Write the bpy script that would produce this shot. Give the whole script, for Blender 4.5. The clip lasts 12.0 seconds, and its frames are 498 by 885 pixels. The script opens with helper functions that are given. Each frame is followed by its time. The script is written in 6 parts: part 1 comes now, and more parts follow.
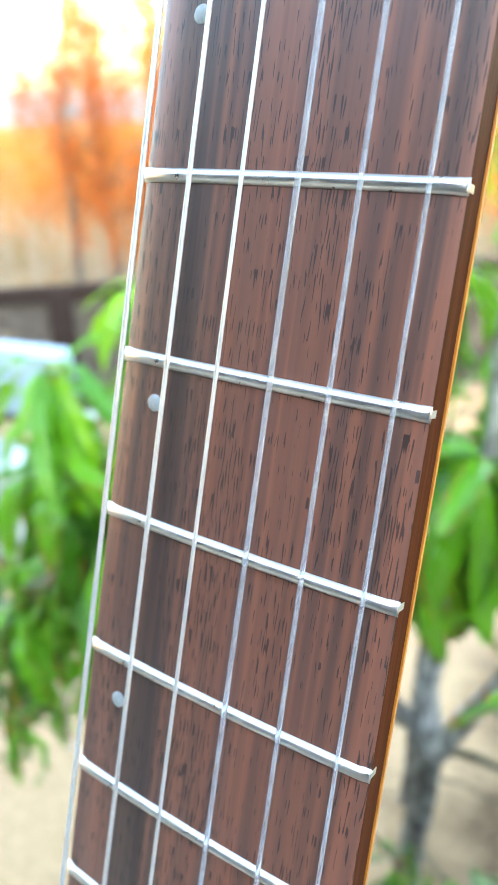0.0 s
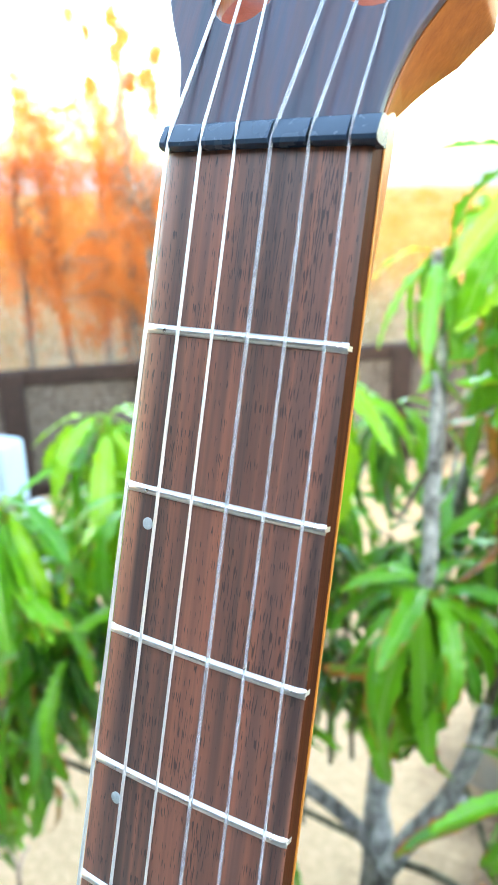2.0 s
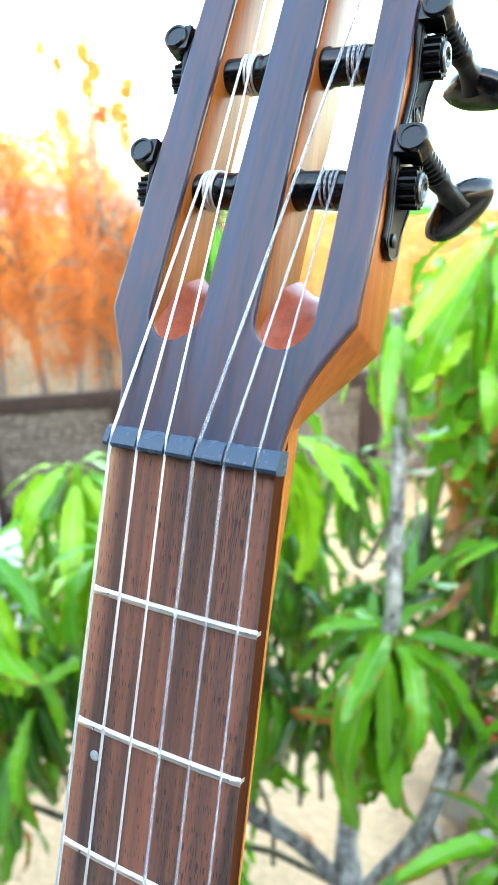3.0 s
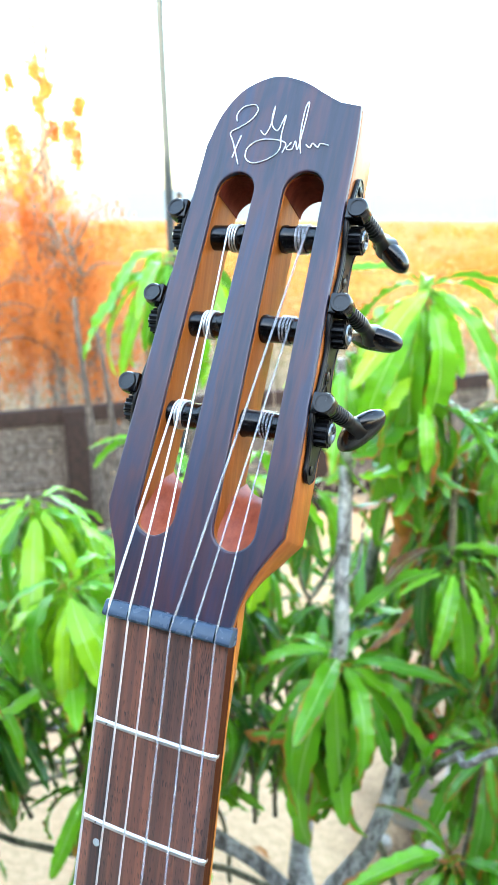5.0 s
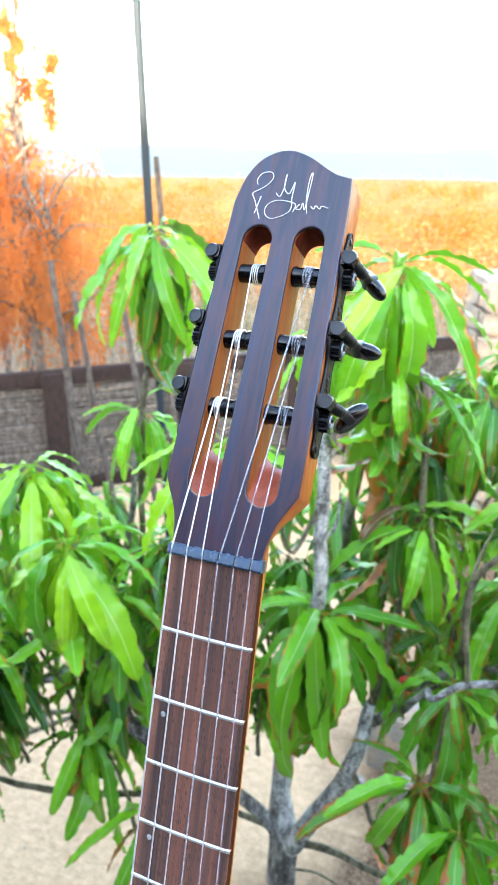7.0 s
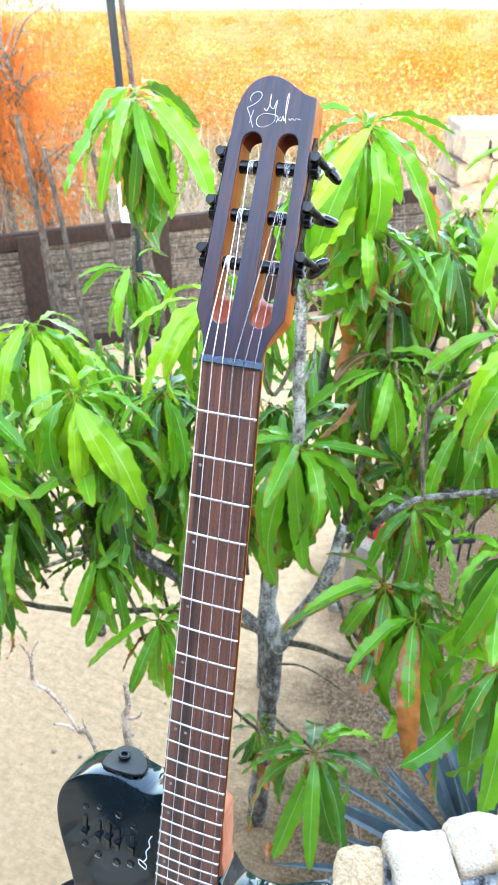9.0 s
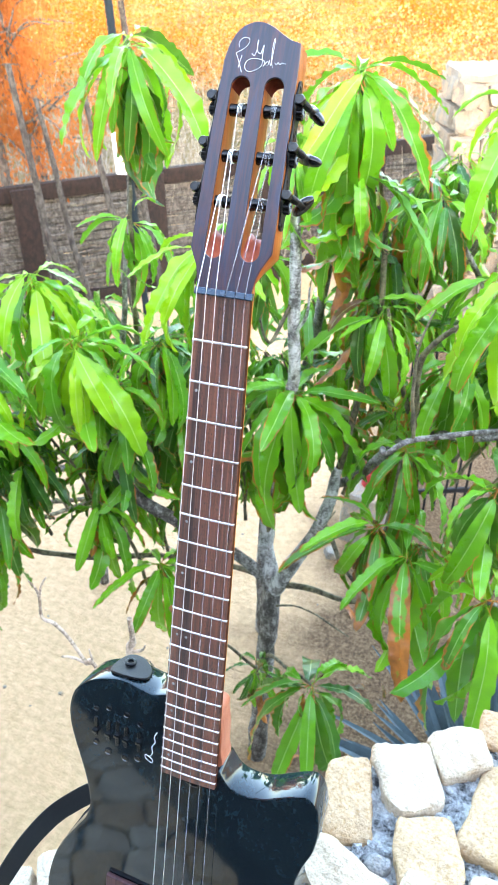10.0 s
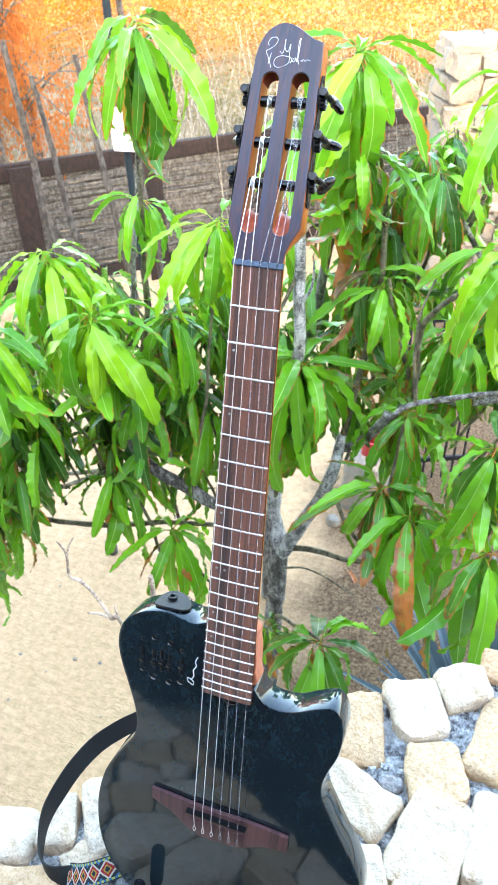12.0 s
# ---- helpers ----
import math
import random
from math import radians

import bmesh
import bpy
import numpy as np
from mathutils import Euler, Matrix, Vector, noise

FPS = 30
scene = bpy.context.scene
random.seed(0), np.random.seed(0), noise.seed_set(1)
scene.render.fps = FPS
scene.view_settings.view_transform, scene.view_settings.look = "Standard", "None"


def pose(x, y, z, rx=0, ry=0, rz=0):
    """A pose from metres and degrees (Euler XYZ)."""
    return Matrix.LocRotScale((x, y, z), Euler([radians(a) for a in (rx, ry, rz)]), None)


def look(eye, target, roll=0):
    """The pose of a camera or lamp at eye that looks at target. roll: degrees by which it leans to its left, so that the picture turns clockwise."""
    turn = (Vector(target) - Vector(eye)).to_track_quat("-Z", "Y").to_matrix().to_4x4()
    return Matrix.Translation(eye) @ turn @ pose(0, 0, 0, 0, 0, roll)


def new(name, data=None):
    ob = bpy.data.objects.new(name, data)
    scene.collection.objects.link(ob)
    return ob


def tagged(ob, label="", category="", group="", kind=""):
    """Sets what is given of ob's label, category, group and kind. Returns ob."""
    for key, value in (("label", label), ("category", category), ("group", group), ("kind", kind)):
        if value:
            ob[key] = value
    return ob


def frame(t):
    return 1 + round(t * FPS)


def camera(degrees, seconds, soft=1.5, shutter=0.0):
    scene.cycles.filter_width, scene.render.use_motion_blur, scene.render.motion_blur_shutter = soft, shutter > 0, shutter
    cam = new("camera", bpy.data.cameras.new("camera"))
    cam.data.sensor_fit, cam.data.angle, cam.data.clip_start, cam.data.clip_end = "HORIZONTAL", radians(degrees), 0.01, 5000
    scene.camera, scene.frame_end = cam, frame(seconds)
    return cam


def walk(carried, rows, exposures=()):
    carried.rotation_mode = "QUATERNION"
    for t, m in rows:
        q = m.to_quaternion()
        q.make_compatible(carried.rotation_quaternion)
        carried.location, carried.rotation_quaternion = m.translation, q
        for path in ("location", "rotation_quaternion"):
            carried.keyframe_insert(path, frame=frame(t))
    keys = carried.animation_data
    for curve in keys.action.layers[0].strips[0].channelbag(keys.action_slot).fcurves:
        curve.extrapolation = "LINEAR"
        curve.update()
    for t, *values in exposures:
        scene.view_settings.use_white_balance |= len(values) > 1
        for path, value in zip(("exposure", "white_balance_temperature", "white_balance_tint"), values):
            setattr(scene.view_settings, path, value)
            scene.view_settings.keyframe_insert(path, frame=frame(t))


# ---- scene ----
cam = camera(36.64, 12.0)
# a small aperture; the lens keeps its focus on the guitar's neck
cam.data.dof.use_dof, cam.data.dof.aperture_fstop = True, 29.0
ROWS = [
    (0.0, 0.0577, -0.1380, 2.3556, 64.58, 1.54, 34.29),
    (0.5, 0.0613, -0.1340, 2.3991, 66.13, 1.30, 33.70),
    (1.0, 0.0637, -0.1351, 2.4330, 67.29, 1.40, 32.70),
    (1.5, 0.0719, -0.1354, 2.4620, 68.26, 1.15, 31.68),
    (2.0, 0.0781, -0.1362, 2.4984, 69.29, 1.11, 30.69),
    (2.5, 0.0871, -0.1357, 2.5309, 70.17, 0.55, 29.75),
    (3.0, 0.0931, -0.1379, 2.5618, 70.81, 0.70, 28.67),
    (3.5, 0.0947, -0.1414, 2.5907, 71.10, 0.47, 27.81),
    (5.5, 0.1220, -0.2022, 2.6436, 71.33, -0.31, 24.67),
    (6.0, 0.1246, -0.2225, 2.6499, 70.88, -0.46, 24.38),
    (6.5, 0.1269, -0.2403, 2.6588, 70.06, -0.37, 23.84),
    (7.0, 0.1333, -0.2719, 2.6791, 68.48, -0.51, 23.28),
    (9.0, 0.1882, -0.4483, 2.7396, 57.93, 0.24, 21.04),
    (9.5, 0.2052, -0.4763, 2.7410, 56.00, 0.35, 20.77),
    (10.0, 0.2139, -0.4998, 2.7464, 54.65, 0.59, 20.71),
    (10.5, 0.2135, -0.5155, 2.7545, 53.61, 0.79, 20.56),
    (11.0, 0.2036, -0.5389, 2.7582, 53.08, 1.02, 20.23),
    (11.5, 0.1970, -0.5696, 2.7686, 52.90, 1.17, 19.87),
    (12.0, 0.2126, -0.5913, 2.7809, 52.82, 1.24, 19.86),
]
walk(cam, [(t, pose(x, y, z, rx, ry, rz)) for t, x, y, z, rx, ry, rz in ROWS], exposures=[(0.0, 4.36, 6850, 4), (3.5, 4.35, 6900, 3), (6.0, 4.26, 6450, 7), (7.0, 4.2, 6450, 10), (9.0, 4.29, 6900, 10), (10.3, 4.40, 6900, 10), (12.0, 4.41, 6950, 10)])

# ---- world and light ----
world = bpy.data.worlds.new("world")
scene.world = world
world.use_nodes = True
_wn = world.node_tree
_sky = _wn.nodes.new("ShaderNodeTexSky")
_sky.sky_type = "NISHITA"
_sky.sun_disc = False
SUN_FROM = Vector((0.30, -0.95, 0.24)).normalized()
_sky.sun_elevation, _sky.sun_rotation = math.asin(SUN_FROM.z), math.atan2(SUN_FROM.x, SUN_FROM.y)
_sky.air_density, _sky.dust_density, _sky.ozone_density = 1.0, 2.5, 1.0
_bg = _wn.nodes["Background"]
_bg.inputs["Strength"].default_value = 0.15
_wn.links.new(_sky.outputs["Color"], _bg.inputs["Color"])

_sun = new("sun", bpy.data.lights.new("sun", "SUN"))
_sun.data.energy, _sun.data.angle, _sun.data.color = 2.0, radians(1.5), (1.0, 0.80, 0.55)
_sun.matrix_world = look((0, 0, 0), -SUN_FROM)


# ---- materials ----
class Nodes:
    """A small wrapper to write node materials briefly."""

    def __init__(self, name):
        self.mat = bpy.data.materials.new(name)
        self.mat.use_nodes = True
        self.tree = self.mat.node_tree
        self.bsdf = self.tree.nodes["Principled BSDF"]
        self.coord = self.add("ShaderNodeTexCoord")

    def add(self, kind, **ins):
        n = self.tree.nodes.new(kind)
        for k, v in ins.items():
            self.put(n, k.replace("_", " "), v)
        return n

    def put(self, n, key, v):
        sock = n.inputs[int(key)] if key.isdigit() else n.inputs[key]
        if isinstance(v, bpy.types.NodeSocket):
            self.tree.links.new(v, sock)
        else:
            sock.default_value = v

    def at(self, sx=1.0, sy=1.0, sz=1.0):
        m = self.add("ShaderNodeMapping")
        m.inputs["Scale"].default_value = (sx, sy, sz)
        self.tree.links.new(self.coord.outputs["Object"], m.inputs["Vector"])
        return m.outputs["Vector"]

    def noise(self, vec, scale, detail=4.0, rough=0.55, dist=0.0):
        n = self.add("ShaderNodeTexNoise", Vector=vec, Scale=scale, Detail=detail, Roughness=rough, Distortion=dist)
        return n.outputs["Fac"]

    def ramp(self, fac, *stops):
        n = self.add("ShaderNodeValToRGB", Fac=fac)
        e = n.color_ramp.elements
        while len(e) < len(stops):
            e.new(0.5)
        for el, (p, c) in zip(e, stops):
            el.position, el.color = p, c if len(c) == 4 else (*c, 1.0)
        return n.outputs["Color"]

    def mix(self, fac, a, b, how="MIX"):
        n = self.tree.nodes.new("ShaderNodeMix")
        n.data_type, n.blend_type = "RGBA", how
        for i, v in ((0, fac), (6, a), (7, b)):
            if isinstance(v, bpy.types.NodeSocket):
                self.tree.links.new(v, n.inputs[i])
            else:
                n.inputs[i].default_value = v
        return n.outputs[2]

    def math(self, op, a, b=0.0):
        n = self.tree.nodes.new("ShaderNodeMath")
        n.operation = op
        for i, v in ((0, a), (1, b)):
            if isinstance(v, bpy.types.NodeSocket):
                self.tree.links.new(v, n.inputs[i])
            else:
                n.inputs[i].default_value = v
        return n.outputs[0]

    def done(self, color, rough=0.5, metal=0.0, bump=None, depth=0.001, strength=0.5, **more):
        self.put(self.bsdf, "Base Color", color)
        self.put(self.bsdf, "Roughness", rough)
        self.put(self.bsdf, "Metallic", metal)
        if bump is not None:
            b = self.add("ShaderNodeBump", Height=bump, Distance=depth, Strength=strength)
            self.put(self.bsdf, "Normal", b.outputs["Normal"])
        for k, v in more.items():
            self.put(self.bsdf, k.replace("_", " "), v)
        return self.mat

    def random(self):
        return self.add("ShaderNodeObjectInfo").outputs["Random"]

    def island(self):
        return self.add("ShaderNodeNewGeometry").outputs["Random Per Island"]


def plain(name, c, rough=0.5, metal=0.0, vary=0.25, scale=40.0, depth=0.0005, **more):
    """A surface of one colour with fine grain and broad unevenness."""
    n = Nodes(name)
    fine, broad = n.noise(n.at(), scale * 6, 3.0), n.noise(n.at(), scale, 5.0)
    dark, light = tuple(v * (1 - vary) for v in c[:3]), tuple(min(1, v * (1 + vary)) for v in c[:3])
    col = n.ramp(broad, (0.3, dark), (0.7, light))
    col = n.mix(0.35, col, n.ramp(fine, (0.3, dark), (0.7, light)))
    r = n.math("ADD", n.math("MULTIPLY", broad, 0.2), rough - 0.1)
    return n.done(col, r, metal, fine, depth, 0.3, **more)


def rosewood(name, tones, rough, pores=True, gloss=0.4):
    """Dark wood with streaks and short open pores along y."""
    n = Nodes(name)
    wide = n.noise(n.at(100, 2.0, 60), 1.0, 3.0, 0.6, 0.5)
    streak = n.noise(n.at(520, 6, 200), 1.0, 4.0, 0.6)
    col = n.ramp(wide, (0.34, tones[0]), (0.44, tones[1]), (0.54, tones[2]), (0.64, tones[3]))
    col = n.mix(0.32, col, n.ramp(streak, (0.36, tones[0]), (0.50, tones[1]), (0.62, tones[2])))
    height = streak
    if pores:
        fleck = n.noise(n.at(3900, 270, 100), 1.0, 0.0, 0.4)
        where = n.noise(n.at(95, 26, 40), 1.0, 2.0)
        p = n.math("GREATER_THAN", n.math("ADD", fleck, n.math("MULTIPLY", where, 0.55)), 0.945)
        col = n.mix(n.math("MULTIPLY", p, 0.85), col, (0.012, 0.009, 0.010, 1))
        height = n.math("SUBTRACT", n.math("MULTIPLY", streak, 0.15), p)
    return n.done(col, rough, 0.0, height, 0.0003, 0.35, Specular_IOR_Level=gloss)


FB = rosewood("rosewood_board", ((0.0396, 0.0259, 0.0259), (0.1122, 0.0605, 0.0486), (0.3135, 0.1166, 0.0713), (0.1815, 0.0842, 0.0637)), 0.40, True, 1.0)
# blue in the veneer's wood tones stands for reflected sky
HEADW_SHEEN = rosewood("rosewood_veneer_sky_sheen", ((0.0055, 0.0082, 0.0220), (0.0138, 0.0138, 0.0358), (0.0606, 0.0193, 0.0275), (0.0193, 0.0235, 0.0606)), 0.38, False, 0.64)
BRIDGEW = rosewood("rosewood_bridge", ((0.0352, 0.0160, 0.0176), (0.0720, 0.0320, 0.0336), (0.1200, 0.0528, 0.0528), (0.0720, 0.0352, 0.0384)), 0.42, False)


def mahogany_mat(name, a, b, rough, gloss=0.3):
    n = Nodes(name)
    s = n.noise(n.at(300, 7, 300), 1.0, 5.0, 0.6)
    w = n.noise(n.at(60, 4, 60), 1.0, 3.0)
    f = n.noise(n.at(1500, 90, 1500), 1.0, 2.0)
    col = n.mix(n.math("MULTIPLY", w, 0.5), n.ramp(s, (0.3, a), (0.7, b)), n.ramp(f, (0.35, a), (0.7, b)))
    return n.done(col, rough, 0.0, f, 0.0002, 0.25, Specular_IOR_Level=gloss)


MAHOG = mahogany_mat("mahogany", (0.2332, 0.0580, 0.0084), (0.4240, 0.1250, 0.0208), 0.36)
MAHOG_RED = mahogany_mat("mahogany_end_grain", (0.2600, 0.0506, 0.0240), (0.4420, 0.1092, 0.0520), 0.30)
MAHOG_SALMON = mahogany_mat("salmon_mahogany", (0.28, 0.085, 0.045), (0.44, 0.155, 0.085), 0.4)
MAHOG_END_SHADED = mahogany_mat("mahogany_shaded_end", (0.0855, 0.0150, 0.0096), (0.1710, 0.0330, 0.0180), 0.7, 0.05)
# rosewood of the board's sides, darkened to put their shade into the colour
BOARD_SIDE_SHADED = mahogany_mat("rosewood_board_shaded_side", (0.0255, 0.0065, 0.0028), (0.0808, 0.0208, 0.0072), 0.5, 0.03)
BIND = plain("binding", (0.52, 0.19, 0.03), 0.35, 0, 0.15, 300, 0.00004)


def black_lacquer():
    n = Nodes("black_lacquer")
    quilt = n.noise(n.at(300, 170, 170), 1.0, 3.0, 0.5, 0.6)
    blot = n.noise(n.at(), 45, 2.0)
    # quilt tones, lifted towards blue to paint in a dim reflection
    col = n.ramp(n.math("ADD", n.math("MULTIPLY", quilt, 0.6), n.math("MULTIPLY", blot, 0.4)), (0.44, (0.0062, 0.0130, 0.0175)), (0.62, (0.0115, 0.024, 0.031)))
    return n.done(col, 0.06, 0.0, n.noise(n.at(), 12, 1.0), 0.0006, 0.015, Specular_IOR_Level=0.4, Coat_Weight=0.25, Coat_Roughness=0.03)


BODYB = black_lacquer()
BLACKM = plain("black_plated_metal", (0.0025, 0.003, 0.0042), 0.36, 0.0, 0.3, 300, 0.00004, Specular_IOR_Level=0.3)
BLACKP = plain("black_plastic", (0.0020, 0.0025, 0.0036), 0.24, 0, 0.2, 300, 0.00004)
GLOSSP = plain("glossy_black", (0.004, 0.005, 0.006), 0.12, 0, 0.2, 300, 0.00004, Specular_IOR_Level=1.0)
GEARM = plain("dark_chrome", (0.16, 0.17, 0.18), 0.28, 0.8, 0.2, 300, 0.00004)
# the black nut's blue sky sheen is put into its base colour
NUT_SHEEN = plain("black_nut_sky_sheen", (0.0300, 0.0540, 0.0900), 0.26, 0, 0.05, 300, 0.00001, Specular_IOR_Level=0.5)
STEEL = plain("nickel_silver", (0.80, 0.80, 0.77), 0.30, 0.85, 0.08, 300, 0.00004)
SILVERS = plain("silver_wound_string", (0.80, 0.80, 0.78), 0.36, 0.5, 0.08, 900, 0.00004)
PEARL = plain("pearl_dot", (0.38, 0.42, 0.42), 0.25, 0, 0.15, 700, 0.00004)
WHITEP = plain("white_paint", (0.85, 0.85, 0.86), 0.4, 0, 0.05, 100)


def nylon_mat():
    n = Nodes("clear_nylon")
    return n.done(n.ramp(n.noise(n.at(), 200, 2.0), (0.3, (0.74, 0.76, 0.80)), (0.7, (0.86, 0.88, 0.92))), 0.09, 0.0, Transmission_Weight=0.74, IOR=1.42)


NYLON = nylon_mat()
STRAPM = plain("strap_webbing", (0.004, 0.0045, 0.0058), 0.75, 0, 0.4, 500, 0.001)
LEATHER = plain("black_leather", (0.005, 0.005, 0.006), 0.55, 0, 0.4, 400, 0.001)


def sand_mat():
    n = Nodes("sand")
    a, b, c = n.noise(n.at(), 1.1, 4.0), n.noise(n.at(), 28, 5.0, 0.65), n.noise(n.at(), 260, 3.0, 0.7)
    rake = n.noise(n.at(16, 40, 1), 1.0, 3.0, 0.6, 0.35)
    col = n.ramp(b, (0.30, (0.55, 0.33, 0.172)), (0.70, (0.88, 0.57, 0.325)))
    col = n.mix(n.math("MULTIPLY", a, 0.6), col, (0.70, 0.44, 0.24, 1))
    col = n.mix(n.math("MULTIPLY", n.math("GREATER_THAN", c, 0.66), 0.35), col, (0.26, 0.19, 0.13, 1))
    # a planting bed of darker soil round the trees, dry scrub soil away from the yard
    geo = n.add("ShaderNodeNewGeometry")
    sep = n.add("ShaderNodeSeparateXYZ", Vector=geo.outputs["Position"])
    bed = n.add("ShaderNodeMapRange", Value=n.math("ADD", sep.outputs["X"], n.math("MULTIPLY", n.noise(n.at(), 2.2, 5.0, 0.65), 0.9)))
    bed.inputs["From Min"].default_value, bed.inputs["From Max"].default_value = -0.25, 0.18
    clod = n.noise(n.at(), 75, 5.0, 0.7)
    # the bed's brown tones also hold shade from the plants above
    shaded_soil = n.ramp(clod, (0.35, (0.075, 0.042, 0.023)), (0.5, (0.185, 0.110, 0.060)), (0.66, (0.34, 0.215, 0.120)))
    col = n.mix(bed.outputs["Result"], col, shaded_soil)
    far = n.add("ShaderNodeMapRange", Value=sep.outputs["Y"])
    far.inputs["From Min"].default_value, far.inputs["From Max"].default_value = 5.5, 8.0
    gold = n.add("ShaderNodeMapRange", Value=sep.outputs["Y"])
    gold.inputs["From Min"].default_value, gold.inputs["From Max"].default_value = 11.0, 19.0
    scrub = n.ramp(n.noise(n.at(), 0.35, 6.0, 0.7), (0.35, (0.100, 0.034, 0.006)), (0.5, (0.160, 0.070, 0.009)), (0.66, (0.21, 0.110, 0.013)))
    dull = n.ramp(n.noise(n.at(), 0.9, 6.0, 0.7), (0.35, (0.11, 0.088, 0.050)), (0.5, (0.21, 0.16, 0.095)), (0.66, (0.33, 0.25, 0.155)))
    scrub = n.mix(gold.outputs["Result"], dull, scrub)
    col = n.mix(far.outputs["Result"], col, scrub)
    h = n.math("ADD", n.math("MULTIPLY", b, 0.55), n.math("ADD", n.math("MULTIPLY", rake, 0.9), n.math("MULTIPLY", c, 0.45)))
    return n.done(col, 0.95, 0.0, h, 0.03, 0.7, Specular_IOR_Level=0.15)


SAND = sand_mat()


def stone_mat(name, a, b, c):
    n = Nodes(name)
    rnd = n.random()
    tint = n.ramp(rnd, (0.0, a), (0.45, b), (1.0, c))
    big, fine = n.noise(n.at(), 18, 5.0, 0.6), n.noise(n.at(), 190, 4.0, 0.7)
    wear = n.noise(n.at(), 11, 7.0, 0.68, 0.6)
    col = n.mix(n.ramp(wear, (0.50, (0, 0, 0)), (0.62, (0.85, 0.85, 0.85))), tint, (0.46, 0.25, 0.10, 1))
    col = n.mix(0.34, col, n.ramp(fine, (0.36, (0.26, 0.19, 0.13)), (0.54, (0.70, 0.60, 0.48))))
    col = n.mix(n.math("MULTIPLY", n.math("GREATER_THAN", n.noise(n.at(), 340, 3.0, 0.7), 0.64), 0.6), col, (0.25, 0.22, 0.20, 1))
    mid = n.noise(n.at(), 60, 4.0, 0.6)
    h = n.math("ADD", n.math("ADD", n.math("MULTIPLY", big, 1.2), n.math("MULTIPLY", mid, 0.8)), n.math("MULTIPLY", fine, 0.35))
    return n.done(col, 0.9, 0.0, h, 0.011, 0.9, Specular_IOR_Level=0.2)


STONE = stone_mat("pale_granite", (0.6473, 0.4983, 0.3420), (0.7142, 0.5797, 0.4320), (0.6026, 0.4373, 0.2790))
STONE_TAN = stone_mat("tan_granite", (0.5700, 0.3297, 0.1408), (0.6270, 0.3916, 0.1848), (0.5244, 0.2679, 0.1012))
PILLARSTONE = stone_mat("pillar_stone", (0.1089, 0.0877, 0.0665), (0.1270, 0.1149, 0.0998), (0.0998, 0.0726, 0.0484))
BLUESTONE = stone_mat("blue_grey_cobble", (0.14, 0.17, 0.20), (0.17, 0.20, 0.24), (0.12, 0.15, 0.18))
DSTONE = stone_mat("grey_brown_rock", (0.13, 0.12, 0.105), (0.18, 0.165, 0.145), (0.15, 0.125, 0.10))


def mortar_mat():
    n = Nodes("mortar")
    a, b = n.noise(n.at(), 45, 6.0, 0.75), n.noise(n.at(), 300, 4.0, 0.7)
    crumb = n.add("ShaderNodeTexVoronoi", Vector=n.at(), Scale=190.0)
    c = n.math("SUBTRACT", 1.0, crumb.outputs["Distance"])
    # hollows of the bump go near black: crevice shadow painted into the grey
    col = n.ramp(a, (0.38, (0.06, 0.06, 0.062)), (0.47, (0.40, 0.41, 0.42)), (0.60, (0.74, 0.75, 0.75)))
    col = n.mix(n.math("MULTIPLY", n.math("GREATER_THAN", b, 0.62), 0.6), col, (0.10, 0.10, 0.11, 1))
    return n.done(col, 0.95, 0.0, n.math("ADD", n.math("ADD", a, n.math("MULTIPLY", c, 0.5)), n.math("MULTIPLY", b, 0.4)), 0.014, 0.9)


MORTAR = mortar_mat()


